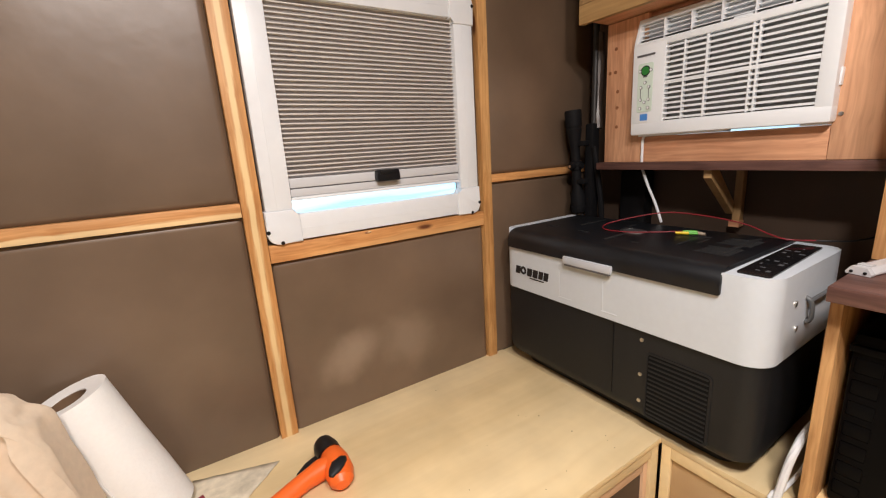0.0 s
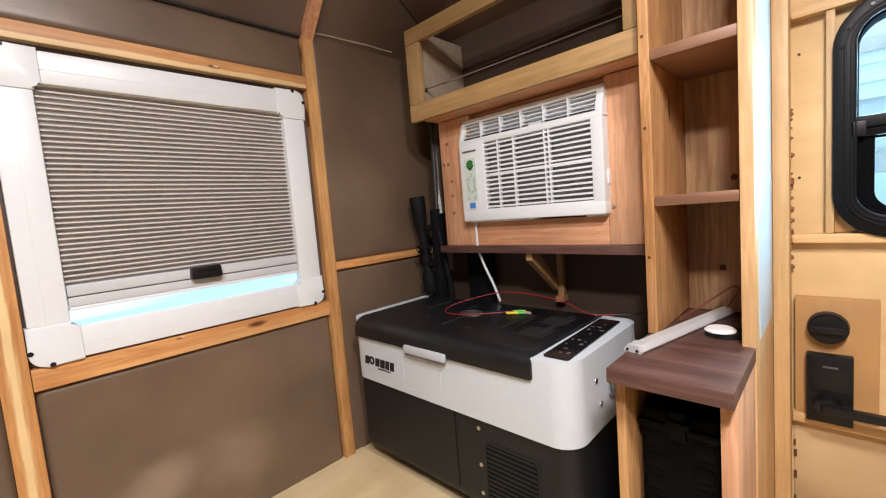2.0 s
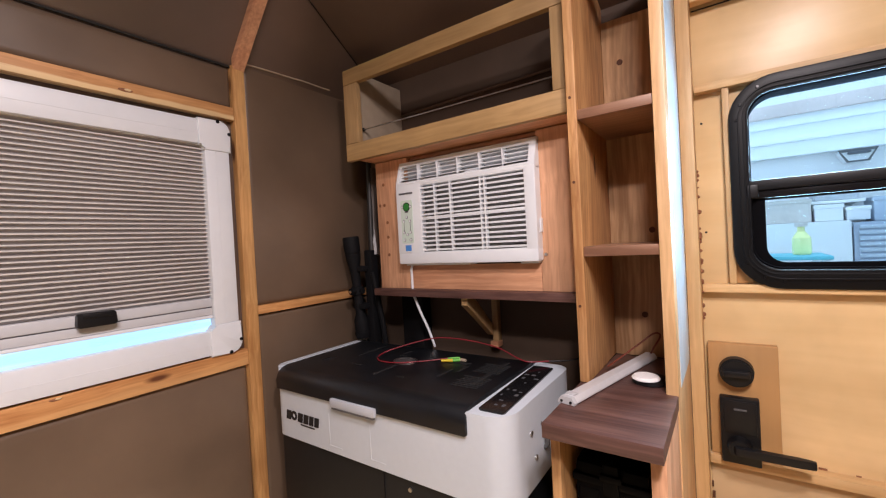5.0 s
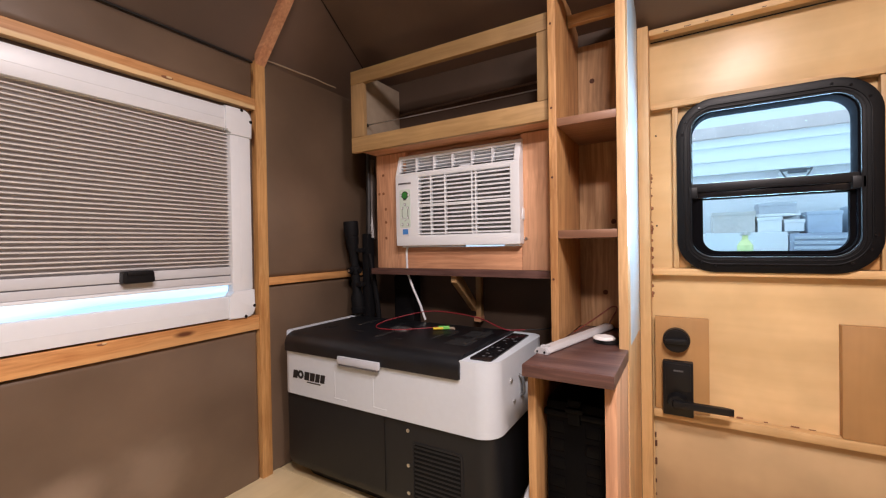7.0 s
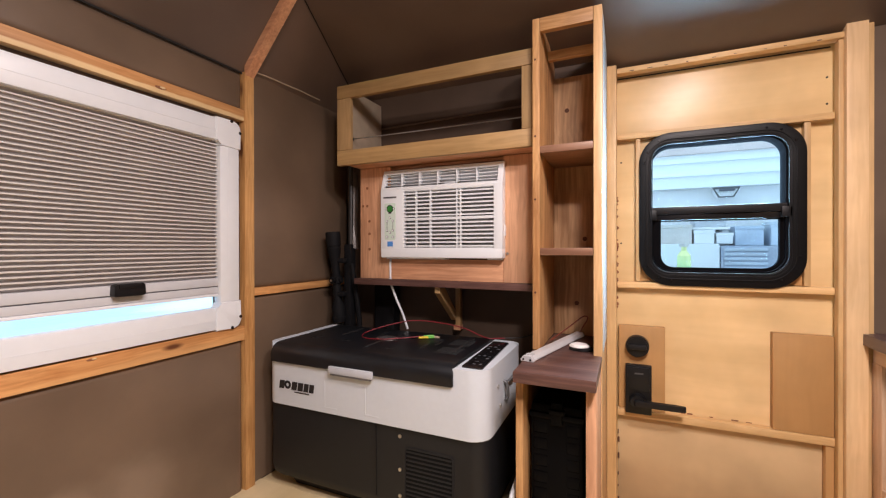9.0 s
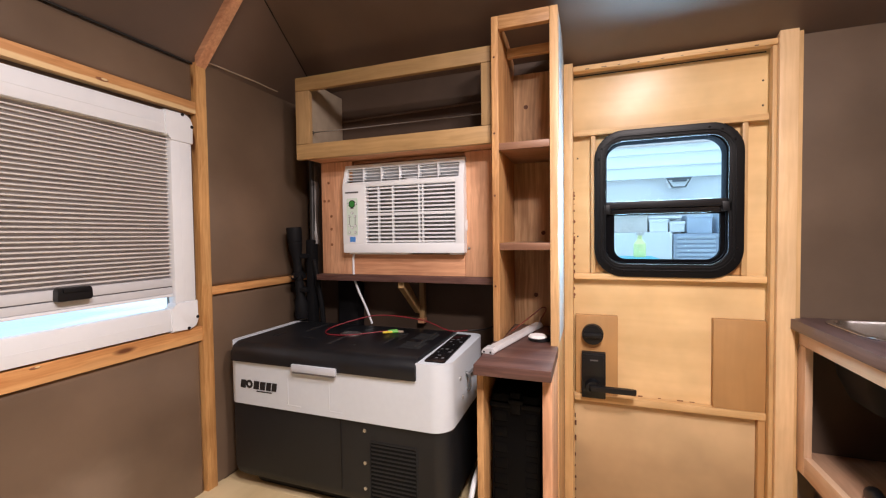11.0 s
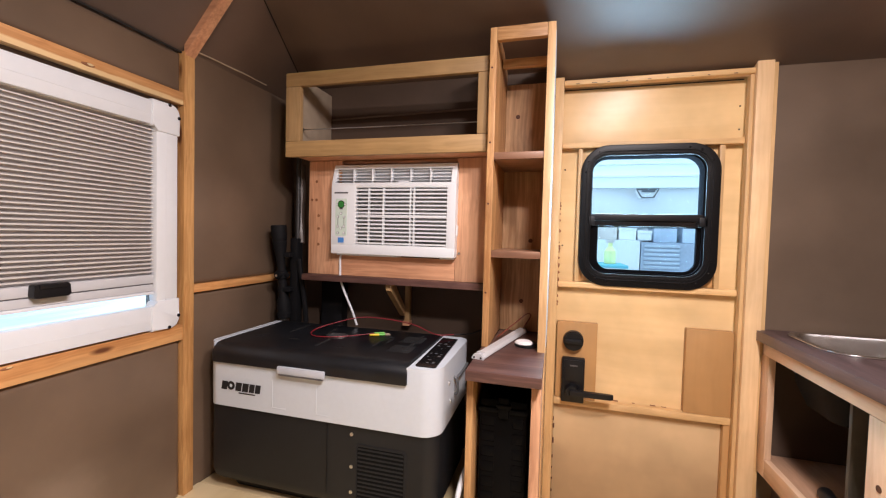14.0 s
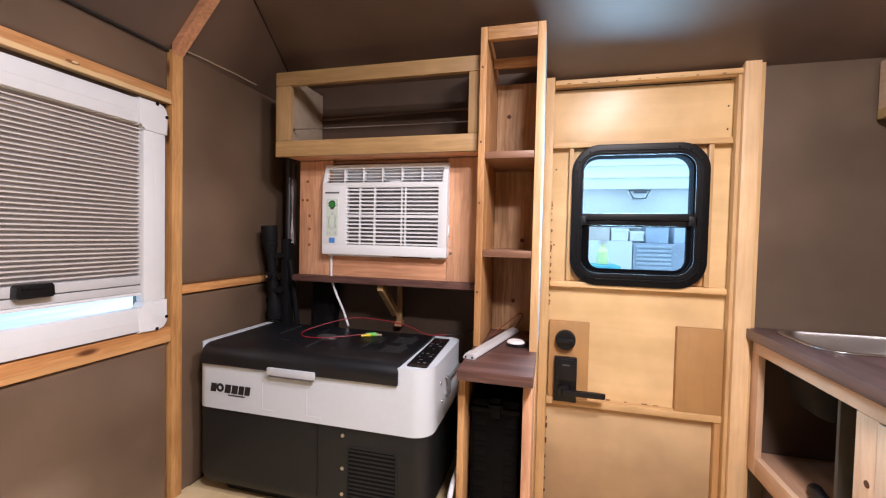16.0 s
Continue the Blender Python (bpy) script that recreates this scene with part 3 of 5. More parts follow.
bm_tube(bm, [(0.880, 1.116, 1.780), (0.95, 1.1135, 1.783), (1.02, 1.114, 1.785), (1.09, 1.111, 1.787), (1.15, 1.1125, 1.787), (1.2, 1.112, 1.788)], 0.0026, 6, 4)
tagged(mesh_ob("trim", bm, GREYPLY), "pale torn edge of fabric along the wall top", "trim", kind="structure")
# soft shadow line at the wall top, built as a thin dark cord
bm = bmesh.new()
bm_tube(bm, [(-0.6, 1.127, 1.763), (0.2, 1.128, 1.761), (0.5, 1.127, 1.761), (0.84, 1.127, 1.761)], 0.0035, 6, 4)
tagged(mesh_ob("trim", bm, DARK), "dark cord standing for the shadow line along the top of the wall", "trim", kind="structure")

# ---- shaded window ----
win = thing("window_1", (0.4925, 1.105, 0.932), "white plastic trailer window frame with a lowered grey pleated shade", "window", kind="structure")
X0, X1, Z0, Z1, W = 0.148, 0.820, 0.931, 1.588, 0.072
FY0, FY1 = 1.110, 1.140
for lo, hi in (((X0 + W + 0.013, FY0, Z1 - W), (X1 - W - 0.013, FY1, Z1 - 0.004)), ((X0 + W + 0.013, FY0, Z0 + 0.004), (X1 - W - 0.013, FY1, Z0 + W)),
               ((X0 + 0.004, FY0, Z0 + W + 0.013), (X0 + W, FY1, Z1 - W - 0.013)), ((X1 - W, FY0, Z0 + W + 0.013), (X1 - 0.004, FY1, Z1 - W - 0.013))):
    rail = boxp("frame_rail", lo, hi, WHITE, win, 0.006)
    horizontal = hi[0] - lo[0] > hi[2] - lo[2]
    for k in (0.42,):
        if horizontal:
            z = lo[2] + (hi[2] - lo[2]) * k
            boxp("bead", (lo[0], FY0 - 0.0007, z), (hi[0], FY0 + 0.002, z + 0.002), WHITE, rail, 0.0008)
        else:
            x = lo[0] + (hi[0] - lo[0]) * k
            boxp("bead", (x, FY0 - 0.0007, lo[2]), (x + 0.002, FY0 + 0.002, hi[2]), WHITE, rail, 0.0008)
e = 0.014
for cx, cz, sx, sz in ((X0, Z0, 1, 1), (X1, Z0, -1, 1), (X1, Z1, -1, -1), (X0, Z1, 1, -1)):
    L = W + e
    pts = [(cx, cz), (cx + sx * L, cz), (cx + sx * L, cz + sz * (W + 0.002)), (cx + sx * (W + 0.002), cz + sz * (W + 0.002)), (cx + sx * (W + 0.002), cz + sz * L), (cx, cz + sz * L)]
    if sx * sz < 0:
        pts = pts[::-1]
        radii = [0, 0, 0, 0, 0, 0.028]
    else:
        radii = [0.028, 0, 0, 0, 0, 0]
    bm = bmesh.new()
    bm_prism(bm, outline(pts, radii), "y", FY0 - 0.003, FY1, 0.004)
    cap = part("corner_cap", bm, WHITE, win)
    for ox, oz in ((0.0035, 0.034), (0.034, 0.0035)):
        x, z = cx + sx * ox, cz + sz * oz
        cylp("screw_hole", (x, FY0 - 0.0045, z), (x, FY0 + 0.001, z), 0.0050, BLACK, cap, seg=12)
ix0, ix1 = X0 + W, X1 - W
# shade: pleats, two bottom rails and a latch
pl = bmesh.new()
zt, zb, n = Z1 - W + 0.002, 1.092, 37
cols = [ix0 - 0.005 + (ix1 - ix0 + 0.010) * i / 10 for i in range(11)]
rows = []
for k in range(2 * n + 1):
    z = zt + (zb - zt) * (k // 2 + (0.22 if k % 2 else 0.0)) / n
    y = 1.131 + (-0.0045 if k % 2 else 0.0045)
    rows.append([pl.verts.new((x, y + 0.0006 * noise.noise(Vector((x * 9, z * 30, 0))), z + 0.0007 * noise.noise(Vector((x * 4, z * 40, 5))))) for x in cols])
for a_, b_ in zip(rows, rows[1:]):
    for j in range(len(cols) - 1):
        pl.faces.new((a_[j], a_[j + 1], b_[j + 1], b_[j]))
shade = part("pleated_shade", pl, SHADE, win, "grey pleated cloth shade", smooth=False)
# light strips paint the lit upper facet of each pleat
cr = bmesh.new()
for k in range(n):
    z = zt + (zb - zt) * (k + 0.18) / n
    bm_box(cr, (ix0 - 0.002, 1.1238, z - 0.0016), (ix1 + 0.002, 1.1272, z + 0.0016))
part("crease_edges", cr, LIT_CREASE, shade, "pale strips standing for the lit edges of the pleats")
boxp("bottom_rail", (ix0 + 0.001, 1.118, 1.0685), (ix1 - 0.001, 1.139, 1.0935), RAILGREY, shade, 0.004)
boxp("rail_groove", (ix0 + 0.002, 1.1215, 1.0655), (ix1 - 0.002, 1.139, 1.069), MARKS, shade, 0)
boxp("bottom_rail", (ix0 + 0.001, 1.119, 1.046), (ix1 - 0.001, 1.139, 1.066), RAILGREY, shade, 0.003)
boxp("rail_lip", (ix0 + 0.001, 1.1165, 1.037), (ix1 - 0.001, 1.139, 1.0455), WHITE, shade, 0.003)
for xe in (ix0 + 0.0012, ix1 - 0.0082):
    boxp("rail_end", (xe, 1.1205, 1.048), (xe + 0.007, 1.138, 1.090), MARKS, shade, 0.001)
bm = bmesh.new()
bm_prism(bm, outline([(0.455, 1.066), (0.527, 1.066), (0.525, 1.097), (0.457, 1.097)], 0.005), "y", 1.098, 1.118, 0.003)
boxp("latch_grip", (0.465, 1.095, 1.086), (0.517, 1.099, 1.096), BLACK, part("latch", bm, BLACK, shade, "black shade latch"), 0.001)
bm = bmesh.new()
bm_box(bm, (0.205, 1.160, 0.98), (0.780, 1.165, 1.55))
pane = part("pane", bm, GLASS, win)
pane.visible_shadow = False
boxp("bug_screen_rail", (ix0 - 0.02, 1.1415, 0.985), (ix1 + 0.02, 1.155, 0.998), WHITE, win, 0.002)

# ---- door jambs and trim ----
trim = thing("trim", (1.46, -0.30, 0.0), "pale pine jambs and head trim round the door", "trim", kind="structure")
boxp("jamb", (1.405, 0.002, 0.0), (1.468, 0.0325, 1.811), JAMB_Z, trim, 0.002)
boxp("jamb", (1.440, -0.606, 0.0), (1.469, -0.594, 1.79), JAMB_Z, trim, 0.002)
boxp("jamb", (1.425, -0.655, 0.0), (1.475, -0.6065, 1.830), POST_Z, trim, 0.002)
boxp("jamb", (1.437, -0.671, 0.0), (1.474, -0.656, 1.826), JAMB_Z, trim, 0.002)
boxp("head", (1.436, -0.606, 1.792), (1.469, 0.001, 1.810), JAMB_Y, trim, 0.002)
bm = bmesh.new()
rnd = random.Random(4)
for i in range(34):
    z = 0.98 + 0.40 * i / 34 + rnd.uniform(-0.008, 0.008)
    if rnd.random() < 0.62:
        r = rnd.uniform(0.003, 0.007)
        bmesh.ops.create_icosphere(bm, subdivisions=1, radius=r, matrix=Matrix.Translation((1.458 + rnd.uniform(-0.006, 0.004), 0.001, z)))
part("foam_bead", bm, FOAM, trim, "lumps of sealing foam squeezed out beside the door")

# ---- door ----
door = thing("door_1", (1.48, -0.296, 0.02), "unfinished birch plywood trailer door with a small window", "door", kind="structure")
DX = 1.490
bm = bmesh.new()
slab_with_hole(bm, "x", DX, 1.515, (-0.604, 0.012), (0.03, 1.81), (-0.488, -0.100, 1.098, 1.540))
part("door_skin", bm, BIRCH, door)
boxp("rail", (1.460, -0.5935, 1.566), (DX - 0.0005, 0.0, 1.586), JAMB_Y, door)
boxp("rail", (1.460, -0.5935, 1.043), (DX - 0.0005, 0.0, 1.064), JAMB_Y, door)
boxp("rail", (1.458, -0.5935, 0.592), (DX - 0.0005, 0.0, 0.616), JAMB_Y, door)
boxp("filler_strip", (1.466, -0.074, 1.065), (DX - 0.0005, -0.059, 1.565), JAMB_Z, door)
boxp("filler_strip", (1.466, -0.540, 1.065), (DX - 0.0005, -0.524, 1.565), JAMB_Z, door)
boxp("corner_block", (1.480, -0.5235, 1.066), (DX - 0.0005, -0.475, 1.12), PLATE, door)
boxp("corner_block", (1.480, -0.110, 1.066), (DX - 0.0005, -0.0745, 1.12), PLATE, door)
boxp("mounting_plate", (1.466, -0.150, 0.617), (DX - 0.0005, -0.004, 0.910), PLATE, door, 0.002)
boxp("mounting_plate", (1.462, -0.5935, 0.617), (DX - 0.0005, -0.446, 0.918), PLATE, door, 0.002)
boxp("lower_panel", (1.4845, -0.573, 0.03), (DX - 0.0005, -0.001, 0.591), BIRCH_STAIN, door, 0.001, "stained lower plywood panel")
boxp("lower_stile", (1.462, -0.5935, 0.03), (DX - 0.0005, -0.5735, 0.591), PLATE, door, 0.002)
chip = random.Random(31)
for i in range(9):
    y = -0.54 + 0.062 * i + chip.uniform(-0.015, 0.015)
    boxp("staple", (1.4352, y, 1.7935 + chip.uniform(0, 0.003)), (1.437, y + chip.uniform(0.006, 0.018), 1.7965), KNOT, door, 0)
for i in range(10):
    z = 0.07 + 0.05 * i + chip.uniform(-0.015, 0.015)
    boxp("torn_edge", (1.482, -0.0035 - chip.uniform(0, 0.003), z), (1.4848, 0.0, z + chip.uniform(0.006, 0.022)), KNOT, door, 0.0008)
for i in range(7):
    y = -0.40 + 0.05 * i + chip.uniform(-0.02, 0.02)
    boxp("glue_smear", (1.4890, y, 0.6162), (1.4897, y + chip.uniform(0.008, 0.02), 0.6162 + chip.uniform(0.002, 0.005)), FOAM, door, 0)
boxp("gap_strip", (1.4865, -0.592, 1.7885), (DX - 0.0005, 0.0, 1.7915), DARK, door, 0)
# window in the door
y0, y1, z0, z1 = -0.528, -0.070, 1.055, 1.573
outer = outline([(y0, z0), (y1, z0), (y1, z1), (y0, z1)], 0.098, 10)
inner = outline([(y0 + 0.050, z0 + 0.052), (y1 - 0.042, z0 + 0.052), (y1 - 0.042, z1 - 0.043), (y0 + 0.050, z1 - 0.043)], 0.056, 10)
inner2 = outline([(y0 + 0.045, z0 + 0.047), (y1 - 0.037, z0 + 0.047), (y1 - 0.037, z1 - 0.038), (y0 + 0.045, z1 - 0.038)], 0.060, 10)
bm = bmesh.new()
bm_ring(bm, outer, inner2, "x", 1.452, DX, 0.004)
dwin = part("door_window", bm, FRAMEBLACK, door, "black rounded window frame")
bm = bmesh.new()
bm_ring(bm, inner2, inner, "x", 1.460, 1.518, 0.002)
part("inner_gasket", bm, MATTE, dwin)
bm = bmesh.new()
r1 = outline([(y0 + 0.022, z0 + 0.022), (y1 - 0.018, z0 + 0.022), (y1 - 0.018, z1 - 0.020), (y0 + 0.022, z1 - 0.020)], 0.082, 10)
r2 = outline([(y0 + 0.026, z0 + 0.026), (y1 - 0.022, z0 + 0.026), (y1 - 0.022, z1 - 0.024), (y0 + 0.026, z1 - 0.024)], 0.078, 10)
bm_ring(bm, r1, r2, "x", 1.449, 1.454, 0.001)
part("ridge", bm, FRAMEBLACK, dwin)
for g in (0.034, 0.042):
    bm = bmesh.new()
    bm_ring(bm, outline([(y0 + g, z0 + g), (y1 - g + 0.006, z0 + g), (y1 - g + 0.006, z1 - g + 0.004), (y0 + g, z1 - g + 0.004)], 0.098 - g, 10),
            outline([(y0 + g + 0.003, z0 + g + 0.003), (y1 - g + 0.003, z0 + g + 0.003), (y1 - g + 0.003, z1 - g + 0.001), (y0 + g + 0.003, z1 - g + 0.001)], 0.095 - g, 10), "x", 1.4505, 1.454, 0.0008)
    part("ridge", bm, FRAMEBLACK, dwin)
iy0, iy1, iz0, iz1 = y0 + 0.050, y1 - 0.042, z0 + 0.052, z1 - 0.043
boxp("meeting_rail", (1.458, iy0 - 0.004, 1.297), (1.498, iy1 + 0.004, 1.322), BLACK, dwin, 0.003)
boxp("meeting_rail", (1.466, iy0 - 0.004, 1.277), (1.502, iy1 + 0.004, 1.2965), GLOSSBLACK, dwin, 0.002)
boxp("slide_stop", (1.452, iy0 - 0.016, 1.279), (1.468, iy0 + 0.012, 1.311), BLACK, dwin, 0.002)
boxp("slide_stop", (1.452, iy1 - 0.012, 1.279), (1.468, iy1 + 0.016, 1.311), BLACK, dwin, 0.002)
bm = bmesh.new()
bm_ring(bm, outline([(iy0 - 0.002, iz0 - 0.002), (iy1 + 0.002, iz0 - 0.002), (iy1 + 0.002, 1.279), (iy0 - 0.002, 1.279)], [0.05, 0.05, 0.002, 0.002], 6),
        outline([(iy0 + 0.012, iz0 + 0.010), (iy1 - 0.026, iz0 + 0.010), (iy1 - 0.026, 1.273), (iy0 + 0.012, 1.273)], [0.04, 0.04, 0.002, 0.002], 6), "x", 1.475, 1.492, 0.001)
part("lower_sash", bm, MATTE, dwin)
for z_a, z_b, xx in ((1.312, iz1 + 0.004, 1.500), (iz0 - 0.004, 1.288, 1.484)):
    bm = bmesh.new()
    bm_box(bm, (xx, iy0 - 0.004, z_a), (xx + 0.004, iy1 + 0.004, z_b))
    p_ = part("pane", bm, GLASS, dwin)
    p_.visible_shadow = False
for i in range(12):
    k = i / 12 * len(outer)
    o, q = outer[int(k) % len(outer)], inner[int(k) % len(inner)]
    y, z = o[0] * 0.62 + q[0] * 0.38, o[1] * 0.62 + q[1] * 0.38
    cylp("screw", (1.4495, y, z), (1.453, y, z), 0.0035, GLOSSBLACK, dwin, seg=8)
# lock set
cylp("deadbolt", (1.438, -0.064, 0.842), (1.4665, -0.064, 0.842), 0.036, BLACK, door, 0.038, 28, 0.004, "black round deadbolt thumb-turn")
db = bpy.data.objects["deadbolt"]
boxp("thumb_turn", (1.424, -0.092, 0.834), (1.439, -0.036, 0.850), BLACK, db, 0.004)
lock = boxp("keypad_lock", (1.440, -0.108, 0.610), (1.4655, -0.026, 0.778), BLACK, door, 0.004, "black rectangular keypad lock")
boxp("lock_face", (1.437, -0.101, 0.690), (1.441, -0.033, 0.771), BLACK, lock, 0.001)
boxp("brand_bar", (1.4355, -0.082, 0.748), (1.4375, -0.055, 0.753), FAINT, lock, 0.0003)
cylp("lever_hub", (1.412, -0.064, 0.657), (1.441, -0.064, 0.657), 0.022, BLACK, lock, 0.027, 20, 0.002)
bm = bmesh.new()
bm_prism(bm, outline([(1.400, -0.055), (1.420, -0.050), (1.418, -0.18), (1.416, -0.206), (1.404, -0.206), (1.402, -0.18)], 0.004, 3), "z", 0.648, 0.667, 0.003)
part("lever_handle", bm, BLACK, lock)
for y, z in ((-0.012, 1.49), (-0.012, 1.20), (-0.585, 1.70), (-0.585, 1.62), (-0.10, 0.34), (-0.02, 0.50)):
    cylp("screw", (DX - 0.0015, y, z), (DX + 0.001, y, z), 0.003, DARK, door, seg=8)

# ---- bench and the platform under the cooler ----
bench = thing("bench", (0.0, 0.80, 0.0), "plywood storage bench with a bare birch top", "bench")
boxp("bench_top", (-1.2, 0.506, 0.372), (0.913, 1.141, 0.388), BIRCH_TOP, bench, 0.002)
boxp("face_rail", (-1.2, 0.511, 0.338), (0.880, 0.529, 0.371), BIRCH_TOP, bench)
boxp("face_stile", (0.881, 0.511, 0.0), (0.913, 0.529, 0.371), BIRCH_TOP, bench)
boxp("inner_rail", (-1.2, 0.519, 0.300), (0.862, 0.530, 0.337), PINE_X, bench)
boxp("inner_stile", (0.863, 0.519, 0.0), (0.880, 0.530, 0.337), PINE_Z, bench)
boxp("face_panel", (-1.2, 0.526, 0.0), (0.862, 0.5295, 0.299), VINYL_DIM, bench, 0.001, "dark brown panel in the bench front")
plat = thing("cooler_platform", (1.15, 0.65, 0.0), "plywood platform box that carries the cooler", "platform")
boxp("platform_top", (0.914, 0.238, 0.372), (1.400, 1.124, 0.3875), BIRCH_TOP, plat, 0.002)
boxp("face_rail", (0.916, 0.238, 0.338), (0.934, 0.480, 0.371), BIRCH_TOP, plat)
boxp("face_stile", (0.916, 0.481, 0.0), (0.934, 0.505, 0.371), BIRCH_TOP, plat)
boxp("face_panel", (0.924, 0.238, 0.0), (0.933, 0.480, 0.337), BIRCH_STAIN, plat)


# ---- portable cooler ----
fr = thing("portable_cooler", (1.075, 0.683, 0.40), "grey and black portable compressor cooler on a plywood platform", "cooler")
fx, fy0, fy1 = 0.886, 0.300, 1.066
bm = bmesh.new()
ring = outline([(fx + 0.006, fy0 + 0.006), (1.262, fy0 + 0.006), (1.262, fy1 - 0.006), (fx + 0.006, fy1 - 0.006)], [0.045, 0.03, 0.03, 0.02], 8)
cx, cy = 1.075, 0.683
levels = [(0.389, 0.72), (0.408, 0.76), (0.426, 0.90), (0.440, 0.972), (0.462, 1.0), (0.690, 1.0)]
vr = [[bm.verts.new((cx + (p[0] - cx) * k, cy + (p[1] - cy) * (1 - (1 - k) * 0.5), z)) for p in ring] for z, k in levels]
n = len(ring)
for a, b in zip(vr, vr[1:]):
    for i in range(n):
        bm.faces.new((a[i], a[(i + 1) % n], b[(i + 1) % n], b[i]))
bm.faces.new(vr[0][::-1]), bm.faces.new(vr[-1])
body = part("body", bm, CHARCOAL, fr, "charcoal plastic lower body")
bm = bmesh.new()
bm_prism(bm, outline([(fx - 0.002, fy0), (1.268, fy0), (1.268, fy1), (fx - 0.002, fy1)], [0.055, 0.04, 0.035, 0.040], 10), "z", 0.675, 0.862, 0.022)
for yc in (0.394, 0.402, 1.0400, 1.0440):
    bmesh.ops.bisect_plane(bm, geom=bm.verts[:] + bm.edges[:] + bm.faces[:], plane_co=(0, yc, 0), plane_no=(0, 1, 0))
for v in bm.verts:
    if 0.400 < v.co.y < 1.042:
        v.co.z = min(v.co.z, 0.842)
    elif v.co.y > 1.042 and v.co.z > 0.835:
        v.co.z += (v.co.z - 0.835) * 0.42
shell = part("shell", bm, OFFWHITE, fr, "light grey upper shell")
bm = bmesh.new()
prof = [(fx - 0.010, 0.814), (fx - 0.010, 0.836)] + [(fx + 0.026 - 0.036 * math.cos(a), 0.836 + 0.036 * math.sin(a)) for a in [math.pi / 2 * k / 7 for k in range(1, 8)]]
prof += [(1.225 + 0.037 * math.sin(a), 0.845 + 0.027 * math.cos(a)) for a in [math.pi / 2 * k / 6 for k in range(7)]] + [(1.262, 0.838), (0.898, 0.838), (0.898, 0.814)]
bm_prism(bm, prof, "y", 0.392, 1.041, 0.004)
lid = part("lid", bm, LIDBLACK, fr, "dusty black lid")
for lo, hi in (((1.00, 0.44, 0.871), (1.19, 0.452, 0.8745)), ((0.96, 0.72, 0.871), (1.05, 0.730, 0.8738)), ((1.08, 0.90, 0.871), (1.2, 0.908, 0.8738))):
    boxp("embossed_mark", lo, hi, DUSTY, lid, 0.001)
rnd = random.Random(21)
for i in range(11):
    x, y = rnd.uniform(0.97, 1.18), rnd.uniform(0.42, 1.0)
    a, b = (rnd.uniform(0.02, 0.06), 0.006) if rnd.random() < 0.5 else (0.006, rnd.uniform(0.02, 0.05))
    boxp("embossed_mark", (x, y, 0.8712), (x + a, y + b, 0.8730 + rnd.uniform(0, 0.0004)), DUSTY, lid, 0.0005)
bm = bmesh.new()
bm_prism(bm, [(1.09 + 0.030 * math.cos(a), 0.725 + 0.038 * math.sin(a)) for a in [i * math.pi / 14 for i in range(28)]], "z", 0.8715, 0.8742, 0.0006)
badge = part("oval_badge", bm, plain("badge_grey", (0.06, 0.06, 0.062), 0.4, vary=0.3), lid, "grey oval badge")
bm = bmesh.new()
bm_ring(bm, [(1.09 + 0.031 * math.cos(a), 0.725 + 0.039 * math.sin(a)) for a in [i * math.pi / 14 for i in range(28)]], [(1.09 + 0.027 * math.cos(a), 0.725 + 0.035 * math.sin(a)) for a in [i * math.pi / 14 for i in range(28)]], "z", 0.872, 0.8748)
part("badge_rim", bm, SCREW, badge)
for x0_, y0_ in ((0.985, 0.425), (1.095, 0.425)):
    # embossed comb of short ribs
    for i in range(7):
        boxp("embossed_rib", (x0_ + i * 0.011, y0_, 0.8712), (x0_ + i * 0.011 + 0.005, y0_ + 0.075 - 0.004 * (i % 3), 0.8734), DUSTY, lid, 0.0006)
lat = boxp("latch", (fx - 0.019, 0.640, 0.804), (fx - 0.008, 0.798, 0.827), LATCHGREY, fr, 0.005, "grey lid latch")
boxp("latch_lip", (fx - 0.017, 0.645, 0.799), (fx - 0.009, 0.793, 0.805), MARKS, lat, 0.002)
bm = bmesh.new()
bm_prism(bm, outline([(0.905, 0.318), (1.225, 0.330), (1.225, 0.386), (0.905, 0.378)], 0.008, 4), "z", 0.860, 0.8655, 0.001)
pan = part("control_panel", bm, GLOSSBLACK, fr, "glossy black touch panel")
rnd = random.Random(11)
for i in range(9):
    for j in range(3):
        if rnd.random() < 0.55:
            x = 0.935 + i * 0.030 + rnd.uniform(-0.004, 0.004)
            y = 0.332 + j * 0.017
            boxp("key_mark", (x, y, 0.8652), (x + rnd.uniform(0.004, 0.012), y + rnd.uniform(0.003, 0.011), 0.8660), FAINT, pan, 0)
# brand mark, as plain blocks
yb, zb = 1.010, 0.728
for w, kind in ((0.020, "b"), (0.024, "o"), (0.021, "b"), (0.021, "b"), (0.018, "b"), (0.018, "b")):
    if kind == "o":
        bm = bmesh.new()
        circ = [(yb - 0.012 + 0.0135 * math.cos(a), zb + 0.014 + 0.0135 * math.sin(a)) for a in [i * math.pi / 10 for i in range(20)]]
        circ2 = [(yb - 0.012 + 0.006 * math.cos(a), zb + 0.014 + 0.006 * math.sin(a)) for a in [i * math.pi / 10 for i in range(20)]]
        bm_ring(bm, circ, circ2, "x", fx - 0.0035, fx - 0.0015)
        part("brand_ring", bm, INK, shell)
    else:
        bm = bmesh.new()
        bm_prism(bm, [(yb, zb), (yb - w, zb), (yb - w - 0.004, zb + 0.026), (yb - 0.004, zb + 0.026)], "x", fx - 0.0035, fx - 0.0015)
        part("brand_block", bm, INK, shell)
    yb -= w + 0.004
